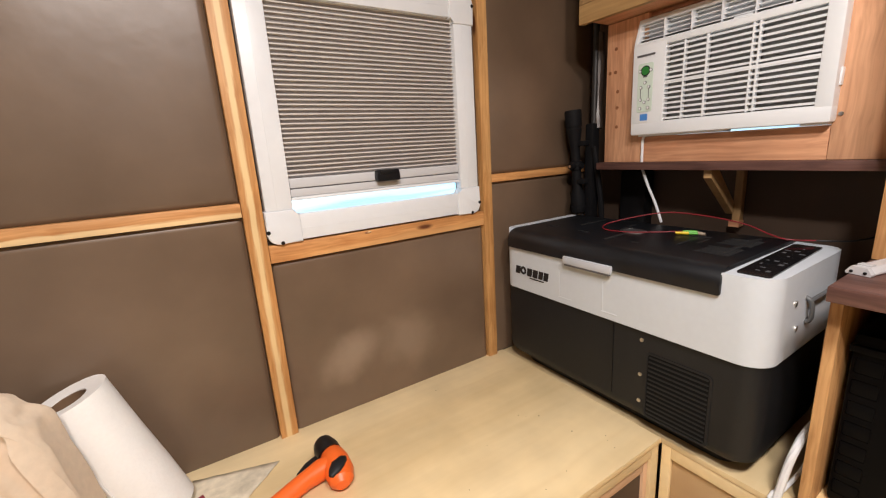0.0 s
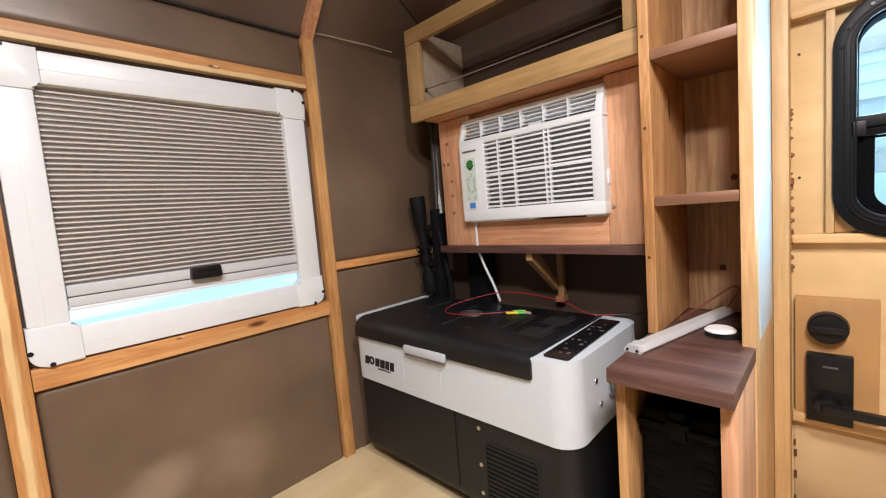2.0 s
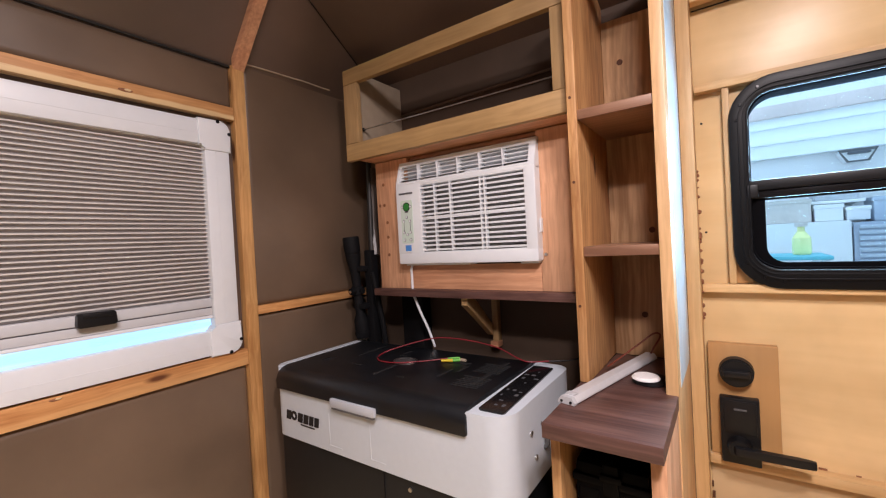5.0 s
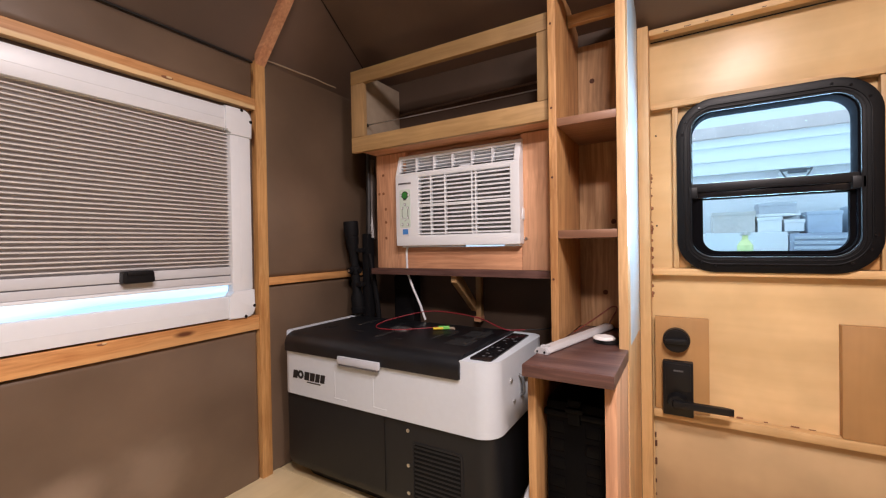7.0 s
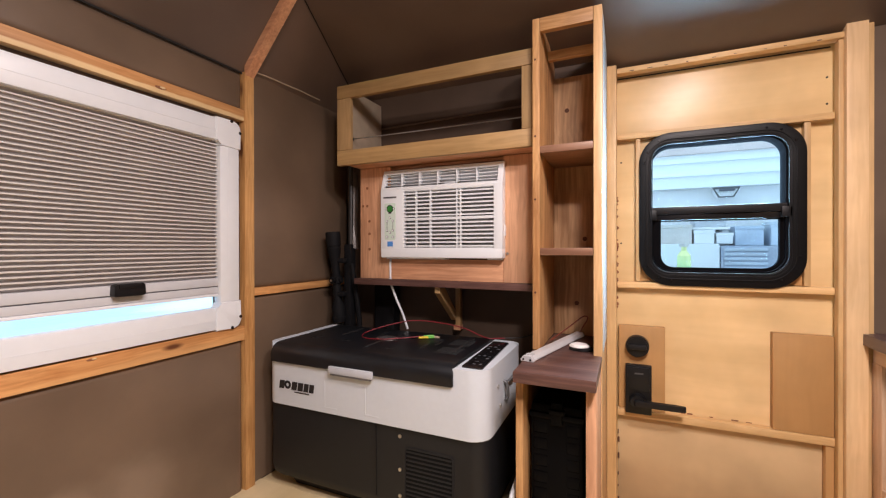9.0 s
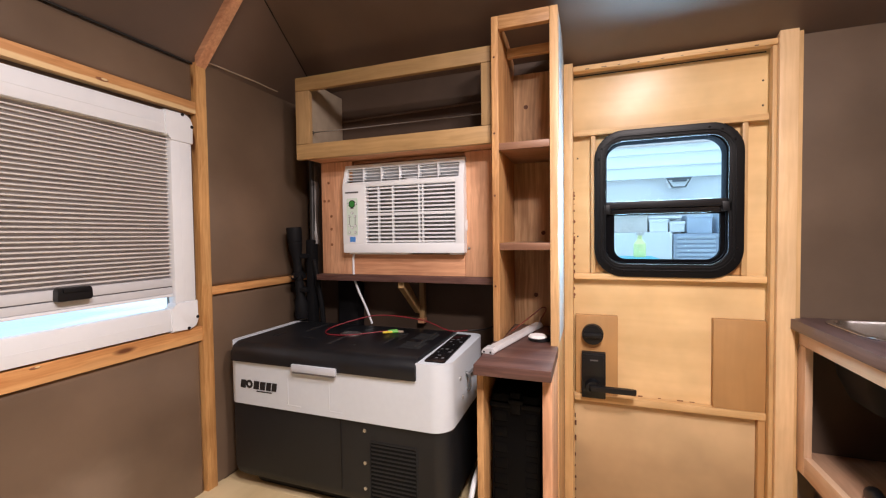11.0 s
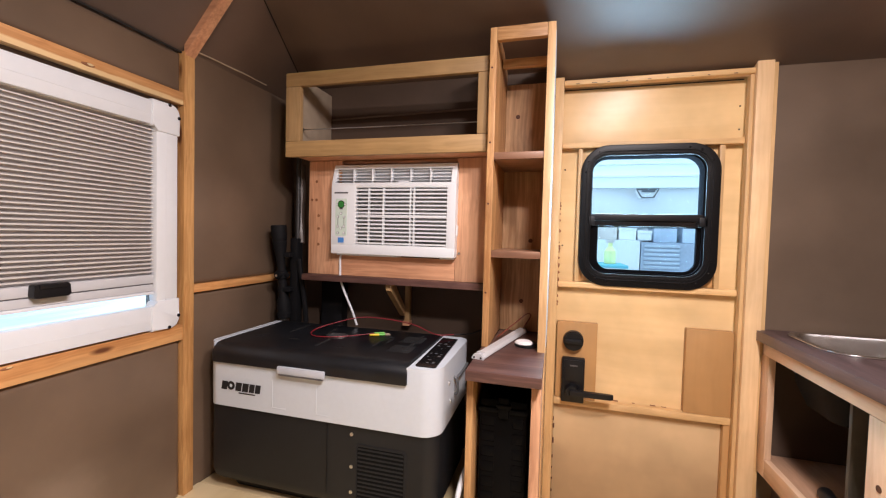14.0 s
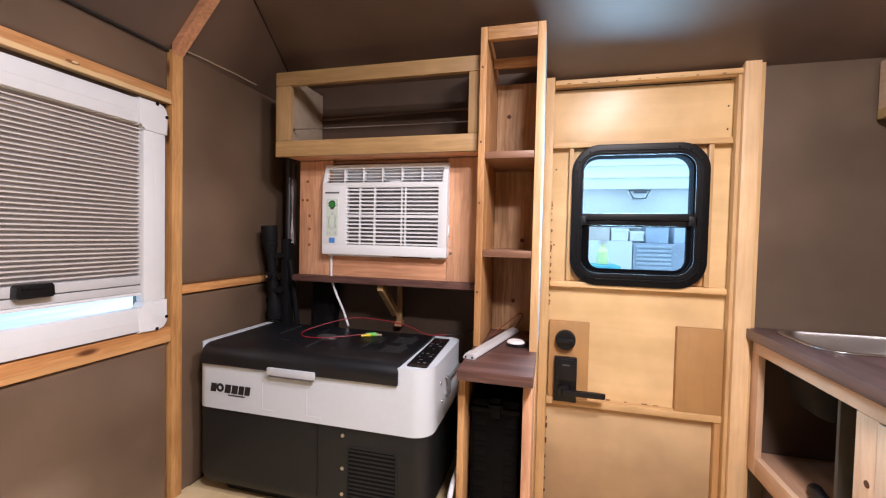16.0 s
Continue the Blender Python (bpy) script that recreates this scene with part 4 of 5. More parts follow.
boxp("brand_line", (fx - 0.0035, 0.885, 0.7205), (fx - 0.0015, 0.945, 0.7235), INK, shell, 0)
for y_, z_ in ((0.822, 0.690), (0.672, 0.690)):
    boxp("embossed_line", (fx - 0.0027, y_, z_ + 0.004), (fx - 0.001, y_ + 0.004, z_ + 0.085), OFFWHITE, shell, 0.001)
    boxp("embossed_line", (fx - 0.0027, y_ - 0.045, z_), (fx - 0.001, y_ + 0.004, z_ + 0.004), OFFWHITE, shell, 0.001)
# vent
bm = bmesh.new()
bm_ring(bm, outline([(0.392, 0.440), (0.548, 0.440), (0.548, 0.622), (0.392, 0.622)], 0.012, 4), outline([(0.398, 0.446), (0.542, 0.446), (0.542, 0.616), (0.398, 0.616)], 0.008, 4), "x", fx + 0.004, fx + 0.010, 0.001)
vent = part("vent", bm, CHARCOAL, body)
boxp("vent_recess", (fx + 0.0053, 0.399, 0.447), (fx + 0.008, 0.541, 0.615), plain("vent_shadow_black", (0.003, 0.0033, 0.004), 0.8, spec=0.15), body, 0)
for i in range(14):
    z = 0.450 + i * 0.0120
    boxp("slat", (fx + 0.0045, 0.400, z), (fx + 0.009, 0.540, z + 0.0055), CHARCOAL, body, 0.0012)
for z in (0.648, 0.553, 0.478):
    cylp("screw", (fx + 0.0035, 0.560, z), (fx + 0.008, 0.560, z), 0.005, SCREW, body, seg=12)
boxp("side_rib", (fx + 0.0035, 0.640, 0.46), (fx + 0.008, 0.643, 0.67), BLACK, body, 0.0005)
bm = bmesh.new()
bm_tube(bm, [(1.05, fy0 + 0.004, 0.795), (1.05, fy0 - 0.008, 0.788), (1.055, fy0 - 0.011, 0.765), (1.06, fy0 - 0.008, 0.742), (1.06, fy0 + 0.004, 0.735)], 0.0045, 8)
bm_tube(bm, [(1.05, fy0 - 0.008, 0.788), (1.13, fy0 - 0.011, 0.790), (1.21, fy0 - 0.008, 0.788)], 0.0045, 8)
part("side_handle", bm, HANDLE, fr, "dark grey folding side handle")
for x, z in ((0.99, 0.795), (1.01, 0.735)):
    cylp("side_screw", (x, fy0 - 0.003, z), (x, fy0 + 0.002, z), 0.006, SCREW, shell, seg=10)

# loose red lead on the lid
lead = thing("power_lead", (1.10, 0.62, 0.874), "thin red wire lead with yellow and green connectors on the lid", "wire")
tubep("red_wire", [(1.145, 0.612, 0.879), (1.10, 0.665, 0.877), (1.055, 0.735, 0.876), (1.055, 0.80, 0.877), (1.10, 0.815, 0.886), (1.17, 0.755, 0.905), (1.215, 0.69, 0.916), (1.235, 0.60, 0.912), (1.235, 0.50, 0.900), (1.22, 0.43, 0.881), (1.215, 0.395, 0.876), (1.25, 0.352, 0.874)], 0.0017, RED, lead)
tubep("black_wire", [(1.25, 0.352, 0.874), (1.28, 0.30, 0.875), (1.31, 0.265, 0.885), (1.33, 0.236, 0.90)], 0.002, BLACK, lead)
cylp("green_connector", (1.145, 0.612, 0.879), (1.165, 0.583, 0.878), 0.0034, GREEN, lead, 0.0045, 12)
cylp("yellow_connector", (1.120, 0.618, 0.878), (1.137, 0.590, 0.878), 0.0038, YELLOW, lead, 0.0045, 12)
cylp("green_connector", (1.137, 0.590, 0.878), (1.147, 0.572, 0.878), 0.0045, GREEN, lead, 0.004, 12)
cylp("clear_connector", (1.150, 0.575, 0.878), (1.150, 0.555, 0.878), 0.005, GREYPLY, lead, 0.004, 10)

# ---- timber surround of the air conditioner ----
sur = thing("ac_surround", (1.32, 0.59, 1.043), "cedar board box round the air conditioner with a dark walnut ledge", "cabinet")
sx = 1.234
boxp("face_board", (sx, 0.800, 1.066), (sx + 0.018, 0.938, 1.497), CEDAR_Z, sur, 0.0015)
boxp("face_board", (sx, 0.231, 1.066), (sx + 0.018, 0.352, 1.497), CEDAR_Z, sur, 0.0015)
boxp("face_board", (sx + 0.001, 0.353, 1.066), (sx + 0.018, 0.799, 1.1425), CEDAR_Y, sur, 0.0015)
boxp("side_board", (sx + 0.0185, 0.921, 1.066), (1.400, 0.938, 1.497), CEDAR_Z, sur, 0.001)
boxp("top_board", (sx + 0.019, 0.353, 1.488), (1.400, 0.920, 1.498), CEDAR_Y, sur, 0.001)
boxp("walnut_ledge", (1.205, 0.231, 1.043), (1.400, 0.948, 1.0655), WALNUT_Y, sur, 0.002)
# small brown knots down the left cedar board
for z in (1.42, 1.35, 1.29, 1.24, 1.18):
    for y in ((0.905,) if z != 1.35 else (0.905, 0.925)):
        cylp("nail_hole", (sx - 0.001, y - 0.01 * (z < 1.3), z), (sx + 0.002, y - 0.01 * (z < 1.3), z), 0.0055, PINKNOT, sur, seg=12)
cylp("screw", (sx - 0.004, 0.338, 1.165), (sx + 0.001, 0.338, 1.165), 0.0045, SCREW, sur, seg=8)
brk = thing("shelf_bracket", (1.39, 0.585, 0.87), "small timber bracket under the walnut ledge", "bracket")
boxp("wall_leg", (1.376, 0.568, 0.872), (1.400, 0.588, 1.042), POPLAR_Z, brk, 0.001)
boxp("foot_block", (1.366, 0.565, 0.862), (1.400, 0.592, 0.880), CEDAR_Y, brk, 0.001)
bm = bmesh.new()
bm_prism(bm, [(1.374, 0.90), (1.374, 0.935), (1.262, 1.042), (1.222, 1.042), (1.222, 1.02)], "y", 0.585, 0.606, 0.001)
part("diagonal_brace", bm, POPLAR_Z, brk)

# ---- window air conditioner ----
ac = thing("air_conditioner", (1.30, 0.577, 1.148), "white window air conditioner set in a cedar board surround", "air conditioner")
ay0, ay1, az0, az1, ax = 0.346, 0.822, 1.148, 1.479, 1.200
boxp("housing", (1.255, ay0 + 0.012, az0 + 0.008), (1.62, ay1 - 0.012, az1 - 0.008), GAP, ac, 0.004)
# front shell as a frame with openings for the grille and the outlet
gy0, gy1, gz0, gz1 = 0.378, 0.722, 1.186, 1.392
ty0, ty1, tz0, tz1 = 0.366, 0.810, 1.410, 1.462
boxp("bezel_bottom", (ax, ay0, az0), (1.258, ay1, gz0), ACWHITE, ac, 0.006)
boxp("bezel_keypad_side", (ax, gy1, gz0 - 0.006), (1.258, ay1, gz1 + 0.010), ACWHITE, ac, 0.004)
boxp("bezel_side", (ax, ay0, gz0 - 0.006), (1.258, gy0, gz1 + 0.010), ACWHITE, ac, 0.004)
boxp("bezel_middle", (ax + 0.001, ay0, gz1), (1.258, ay1, tz0), ACWHITE, ac, 0.004)
bm = bmesh.new()
bm_ring(bm, [(ay0, tz0 - 0.004), (ay1, tz0 - 0.004), (ay1, az1), (ay0, az1)], [(ty0, tz0), (ty1, tz0), (ty1, tz1), (ty0, tz1)], "x", ax + 0.012, 1.258, 0.004)
for v in bm.verts:
    if v.co.x < 1.23:
        v.co.x += (v.co.z - tz0) * 0.32 - 0.010
part("bezel_outlet", bm, ACWHITE, ac)
boxp("grille_back", (1.222, gy0 - 0.004, gz0 - 0.004), (1.226, gy1 + 0.004, gz1 + 0.004), GAP, ac, 0)
ns = 15
for i in range(ns):
    z = gz0 + (gz1 - gz0) * (i + 0.5) / ns
    bm = bmesh.new()
    v = [bm.verts.new(p) for p in ((ax + 0.003, gy0, z - 0.0040), (ax + 0.003, gy1, z - 0.0040), (ax + 0.003, gy1, z + 0.0014), (ax + 0.003, gy0, z + 0.0014),
                                   (ax + 0.016, gy0, z - 0.0006), (ax + 0.016, gy1, z - 0.0006), (ax + 0.016, gy1, z + 0.0016), (ax + 0.016, gy0, z + 0.0016))]
    for f in ((0, 1, 2, 3), (4, 7, 6, 5), (0, 4, 5, 1), (3, 2, 6, 7), (0, 3, 7, 4), (1, 5, 6, 2)):
        bm.faces.new([v[k] for k in f])
    part("grille_slat", bm, ACWHITE, ac)
for y, w in ((0.670, 0.004), (0.612, 0.005), (0.510, 0.004), (0.496, 0.004)):
    boxp("grille_rib", (ax + 0.002, y, gz0), (ax + 0.017, y + w, gz1), ACWHITE, ac, 0.001)
boxp("grille_rib", (ax + 0.0025, gy0, 1.288), (ax + 0.015, gy1, 1.2945), ACWHITE, ac, 0.001)
boxp("outlet_back", (1.240, ty0 - 0.003, tz0 - 0.003), (1.244, ty1 + 0.003, tz1 + 0.003), GAPLIGHT, ac, 0)
for i in range(4):
    z = tz0 + 0.008 + i * 0.0125
    boxp("outlet_slat", (ax + 0.014 + i * 0.004, ty0, z), (ax + 0.034 + i * 0.003, ty1, z + 0.0026), ACWHITE, ac, 0.0006)
for i in range(1, 6):
    y = ty0 + (ty1 - ty0) * i / 6
    boxp("outlet_fin", (ax + 0.010, y, tz0), (ax + 0.040, y + 0.003, tz1), ACWHITE, ac, 0.0006)
boxp("outlet_tab", (ax + 0.006, 0.520, tz0 + 0.001), (ax + 0.02, 0.56, tz0 + 0.005), ACWHITE, ac, 0.001)
bm = bmesh.new()
bm_prism(bm, outline([(0.7560, 1.215), (0.8030, 1.215), (0.8030, 1.352), (0.7560, 1.352)], 0.006, 4), "x", ax - 0.0015, ax + 0.002)
kp = part("keypad", bm, GREENISH, ac, "pale green membrane keypad")
cylp("display_ring", (ax - 0.0022, 0.7795, 1.331), (ax - 0.001, 0.7795, 1.331), 0.0145, BLACK, kp, seg=20)
for lo, hi in ((0.352, 0.402), (0.560, 0.8010)):
    boxp("mounting_lip", (ax + 0.010, lo, az0 - 0.005), (1.250, hi, az0 + 0.001), ACWHITE, ac, 0.001)
boxp("side_lip", (ax + 0.020, ay0 - 0.003, 1.225), (1.250, ay0 + 0.001, 1.262), ACWHITE, ac, 0.001)
cylp("display", (ax - 0.003, 0.7795, 1.331), (ax - 0.001, 0.7795, 1.331), 0.0115, DISPLAY, kp, seg=18)
for y, z in ((0.7630, 1.331), (0.7960, 1.331), (0.7795, 1.298), (0.7670, 1.285), (0.7920, 1.285), (0.7670, 1.250), (0.7920, 1.250), (0.7795, 1.243), (0.7670, 1.226), (0.7920, 1.226)):
    cylp("button", (ax - 0.003, y, z), (ax - 0.001, y, z), 0.0048, MARKS, kp, seg=10)
    cylp("button_cap", (ax - 0.0036, y, z), (ax - 0.0025, y, z), 0.0036, ACWHITE, kp, seg=10)
for y in (0.7670, 0.7920):
    boxp("key_line", (ax - 0.0025, y - 0.0007, 1.252), (ax - 0.001, y + 0.0007, 1.283), MARKS, kp, 0)
boxp("key_mark", (ax - 0.0028, 0.7730, 1.313), (ax - 0.001, 0.7860, 1.317), MARKS, kp, 0)
boxp("rating_label", (ax - 0.0015, 0.7680, 1.186), (ax + 0.002, 0.7910, 1.209), BLUE, ac, 0, "small blue energy label")
boxp("label_white", (ax - 0.002, 0.7680, 1.186), (ax + 0.001, 0.7910, 1.190), ACWHITE, ac, 0)
boxp("brand_bar", (ax - 0.0015, 0.7530, 1.371), (ax + 0.002, 0.8080, 1.3765), MARKS, ac, 0)
tubep("power_cord", [(1.245, 0.795, 1.150), (1.2305, 0.797, 1.135), (1.2295, 0.797, 1.10), (1.2295, 0.796, 1.05), (1.2310, 0.791, 1.036), (1.236, 0.775, 0.99), (1.243, 0.752, 0.935), (1.248, 0.732, 0.876)], 0.0042, WHITE, ac, "white power cord")

# ---- open cabinet above ----
cab = thing("wall_cabinet", (1.27, 0.61, 1.50), "open-fronted overhead cabinet with a poplar face frame", "cabinet")
kx = 1.148
boxp("frame_rail", (kx, 0.231, 1.500), (kx + 0.020, 0.984, 1.556), POPLAR_Y, cab, 0.002)
boxp("frame_rail", (kx, 0.231, 1.754), (kx + 0.020, 0.984, 1.803), POPLAR_Y, cab, 0.002)
boxp("frame_stile", (kx + 0.0005, 0.924, 1.557), (kx + 0.020, 0.984, 1.753), POPLAR_Z, cab, 0.002)
boxp("frame_stile", (kx + 0.0005, 0.231, 1.557), (kx + 0.020, 0.270, 1.753), POPLAR_Z, cab, 0.002)
boxp("side_panel", (kx + 0.0205, 0.945, 1.512), (1.400, 0.960, 1.80), GREYPLY, cab, 0.001)
boxp("cabinet_floor", (kx + 0.0205, 0.231, 1.500), (1.400, 0.944, 1.512), CEDAR_Y, cab, 0.001)
tubep("hanging_rod", [(1.19, 0.945, 1.608), (1.19, 0.60, 1.606), (1.19, 0.231, 1.606)], 0.0022, SCREW, cab)
cylp("rod_screw", (1.19, 0.938, 1.608), (1.19, 0.945, 1.608), 0.006, BLACK, cab, seg=10)
tubep("back_seam", [(1.398, 0.944, 1.70), (1.398, 0.5, 1.71), (1.398, 0.231, 1.715)], 0.004, VINYL, cab)

# ---- narrow shelf tower ----
tw = thing("shelf_tower", (1.26, 0.13, 0.0), "narrow open cedar shelf tower with brown shelves beside the door", "shelf")
tx = 1.116
boxp("side_board", (tx, 0.208, 0.878), (1.400, 0.229, 1.872), FIR_Z, tw, 0.0015)
boxp("side_board", (tx, 0.033, 0.0), (1.404, 0.056, 1.872), FIR_PLANED, tw, 0.0015)
# thin strip that paints the door window's reflection on the side board
boxp("planed_strip", (tx + 0.045, 0.0321, 0.88), (1.385, 0.0331, 1.866), SHEEN_Z, tw, 0, "pale bluish strip standing for the daylight sheen on the outer face")
boxp("top_rail", (tx, 0.057, 1.832), (tx + 0.020, 0.207, 1.872), FIR_Y, tw, 0.0015)
boxp("rear_rail", (1.250, 0.057, 1.799), (1.268, 0.207, 1.829), FIR_Y, tw, 0.0015)
boxp("back_board", (1.383, 0.057, 0.878), (1.400, 0.207, 1.788), FIR_BACK, tw, 0.001)
boxp("shelf_board", (tx + 0.002, 0.057, 1.468), (1.382, 0.2075, 1.490), SHELFWOOD, tw, 0.002)
boxp("shelf_board", (tx + 0.002, 0.057, 1.162), (1.382, 0.2075, 1.184), SHELFWOOD, tw, 0.002)
bm = bmesh.new()
bm_prism(bm, [(0.878, 0.034), (1.1155, 0.034), (1.1155, 0.0565), (1.382, 0.0565), (1.382, 0.2075), (1.1155, 0.2075), (1.1155, 0.229), (0.878, 0.229)], "z", 0.849, 0.877, 0.002)
part("counter_board", bm, WALNUT_Y, tw, "walnut laminate ledge board")
boxp("leg_board", (0.930, 0.216, 0.0), (1.398, 0.2345, 0.848), FIR_Z, tw, 0.0015)
boxp("leg_board", (0.920, 0.036, 0.0), (1.1150, 0.060, 0.848), CEDAR_Z, tw, 0.0015)
boxp("leg_rail", (0.932, 0.061, 0.836), (0.950, 0.215, 0.848), FIR_Y, tw, 0.001)
for y, z, x in ((0.163, 1.670, 1.3825), (0.103, 1.215, 1.3825), (0.13, 0.99, 1.3825)):
    cylp("knot", (x - 0.0012, y, z), (x + 0.001, y, z), 0.0075, KNOT, tw, 0.008, 14)
for z in (1.75, 1.52, 1.33, 1.05):
    cylp("knot", (tx - 0.0006, 0.221, z), (tx + 0.001, 0.221, z), 0.0034, KNOT, tw, seg=10)

bar = thing("light_bar", (1.19, 0.165, 0.878), "unmounted aluminium strip light lying on the walnut shelf", "strip light")
p0, p1 = Vector((0.985, 0.213, 0.8855)), Vector((1.370, 0.120, 0.8855))
d = (p1 - p0).normalized()
s_ = Vector((-d.y, d.x, 0))
prof = [(-0.017, -0.007), (0.017, -0.007), (0.018, -0.003), (0.011, 0.007), (-0.011, 0.007), (-0.018, -0.003)]
bm = bmesh.new()
va, vb = [[bm.verts.new(q + s_ * a + Vector((0, 0, b))) for a, b in prof] for q in (p0, p1)]
for i in range(6):
    bm.faces.new((va[i], va[(i + 1) % 6], vb[(i + 1) % 6], vb[i]))
bm.faces.new(va), bm.faces.new(vb[::-1])
bmesh.ops.bevel(bm, geom=bm.edges[:], offset=0.001, segments=2, affect="EDGES")
part("channel", bm, SILVER, bar)
bm = bmesh.new()
va, vb = [[bm.verts.new(q + s_ * a * 1.04 + Vector((0, 0, b * 1.04))) for a, b in prof] for q in (p0 - d * 0.010, p0 + d * 0.001)]
for i in range(6):
    bm.faces.new((va[i], va[(i + 1) % 6], vb[(i + 1) % 6], vb[i]))
bm.faces.new(va), bm.faces.new(vb[::-1])
part("end_cap", bm, GREYTRIM, bar)
for k in (-0.010, 0.010):
    q = p0 - d * 0.0115 + s_ * k - Vector((0, 0, 0.002))
    cylp("end_screw", q, q + d * 0.003, 0.0028, BLACK, bar, seg=8)
tubep("lead_wire", [tuple(p1), (1.345, 0.108, 0.912), (1.342, 0.093, 0.938), (1.338, 0.092, 0.951), (1.332, 0.106, 0.951), (1.31, 0.133, 0.930), (1.27, 0.165, 0.906), (1.22, 0.192, 0.888)], 0.0022, plain("brown_wire", (0.16, 0.034, 0.016), 0.5), bar)
q = p0 + d * 0.012
bm = bmesh.new()
bm_box(bm, (-0.008, -0.010, 0.0), (0.008, 0.010, 0.003), 0.001)
bmesh.ops.transform(bm, matrix=Matrix.Translation((q.x, q.y, 0.8925)) @ Matrix.Rotation(math.atan2(d.y, d.x), 4, "Z"), verts=bm.verts[:])
part("clip", bm, GREYTRIM, bar, "small grey clip")
pk = thing("puck_light", (1.16, 0.098, 0.877), "round white puck light with a black base on the walnut shelf", "puck light")
cylp("base", (1.178, 0.094, 0.8775), (1.178, 0.094, 0.889), 0.037, BLACK, pk, 0.035, 28, 0.002)
cylp("diffuser", (1.164, 0.100, 0.889), (1.164, 0.100, 0.896), 0.031, PUCK, pk, 0.024, 28, 0.003)

# black case under the shelf
cs = thing("storage_case", (1.08, 0.138, 0.40), "ribbed black plastic storage case under the walnut shelf", "case")
boxp("shell", (0.975, 0.070, 0.404), (1.36, 0.206, 0.772), CASEGLOSS, cs, 0.014)
boxp("clasp", (0.964, 0.122, 0.722), (0.980, 0.150, 0.781), CASEGLOSS, cs, 0.004)
boxp("clasp_pin", (0.958, 0.115, 0.752), (0.970, 0.155, 0.764), CASEGLOSS, cs, 0.003)
for i in range(7):
    z = 0.43 + i * 0.044
    boxp("rib", (0.9744, 0.160, z), (0.978, 0.198, z + 0.030), CASEGLOSS, cs, 0.004)
    boxp("rib", (0.9744, 0.080, z), (0.978, 0.112, z + 0.030), CASEGLOSS, cs, 0.004)
boxp("lid_lip", (0.968, 0.068, 0.735), (0.985, 0.208, 0.750), CASEGLOSS, cs, 0.004)
cs_shelf = thing("case_shelf", (1.15, 0.138, 0.38), "hidden plywood shelf that carries the storage case", "shelf")
boxp("shelf_board", (0.94, 0.061, 0.385), (1.398, 0.2155, 0.402), BIRCH, cs_shelf, 0.001)

wc = thing("white_cable", (0.93, 0.262, 0.40), "white power cable looped between cooler and shelf tower", "cable")
tubep("cable", [(1.02, 0.240, 0.55), (0.975, 0.246, 0.540), (0.940, 0.252, 0.505), (0.925, 0.258, 0.45), (0.915, 0.262, 0.400), (0.890, 0.275, 0.30), (0.885, 0.28, 0.05)], 0.0075, WHITE, wc)

tubep("thin_cable", [(1.04, 0.244, 0.470), (0.99, 0.250, 0.430), (0.945, 0.262, 0.397), (0.905, 0.275, 0.370), (0.89, 0.285, 0.05)], 0.004, WHITE, wc)

# ---- scoped long gun standing in the corner behind the cooler ----
gun = thing("scoped_rifle", (1.28, 1.04, 0.40), "dark scoped rifle standing upright in the corner behind the cooler", "rifle")
def lathe(name, base, top, prof, material, parent, label=""):
    base, top = Vector(base), Vector(top)
    bm = bmesh.new()
    ax_ = (top - base)
    u = ax_.normalized().orthogonal()
    w = ax_.normalized().cross(u)
    rings = [[bm.verts.new(base + ax_ * k + (u * math.cos(a) + w * math.sin(a)) * r) for a in [2 * math.pi * i / 18 for i in range(18)]] for k, r in prof]
    for a, b in zip(rings, rings[1:]):
        for i in range(18):
            bm.faces.new((a[i], a[(i + 1) % 18], b[(i + 1) % 18], b[i]))
    bm.faces.new(rings[0][::-1]), bm.faces.new(rings[-1])
    return part(name, bm, material, parent, label)
scope = lathe("scope", (1.232, 1.040, 0.885), (1.212, 1.058, 1.250), [(0, 0.018), (0.03, 0.020), (0.06, 0.020), (0.065, 0.0185), (0.17, 0.019), (0.24, 0.012), (0.42, 0.0118), (0.43, 0.016), (0.50, 0.016), (0.51, 0.0118), (0.64, 0.0118), (0.76, 0.0175), (0.82, 0.0195), (0.825, 0.0185), (0.84, 0.0185), (0.845, 0.020), (0.985, 0.021), (1.0, 0.0195)], CASEBLACK, gun, "black telescopic sight")
cylp("turret", (1.185, 1.045, 1.055), (1.222, 1.045, 1.055), 0.012, CASEBLACK, scope, 0.013, 16, 0.002)
cylp("turret_cap", (1.183, 1.045, 1.055), (1.186, 1.045, 1.055), 0.005, SCREW, scope, seg=10)
cylp("turret", (1.222, 1.075, 1.055), (1.222, 1.02, 1.055), 0.011, CASEBLACK, scope, seg=16)
for z in (0.99, 1.125):
    boxp("mount_ring", (1.212, 1.005, z), (1.262, 1.062, z + 0.018), CASEBLACK, gun, 0.004)
boxp("receiver", (1.238, 0.990, 0.84), (1.276, 1.024, 1.20), CASEBLACK, gun, 0.007)
cylp("barrel", (1.262, 1.006, 1.19), (1.30, 1.030, 1.72), 0.0105, COATED, gun, 0.009, 16)
bm = bmesh.new()
bm_tube(bm, [(1.272, 0.998, 1.18), (1.284, 1.012, 1.28), (1.292, 1.012, 1.40), (1.298, 1.020, 1.50)], 0.017, 10)
part("fore_end", bm, plain("grey_brown_stock", (0.085, 0.066, 0.055), 0.35, vary=0.2), gun, "grey-brown fore-end")
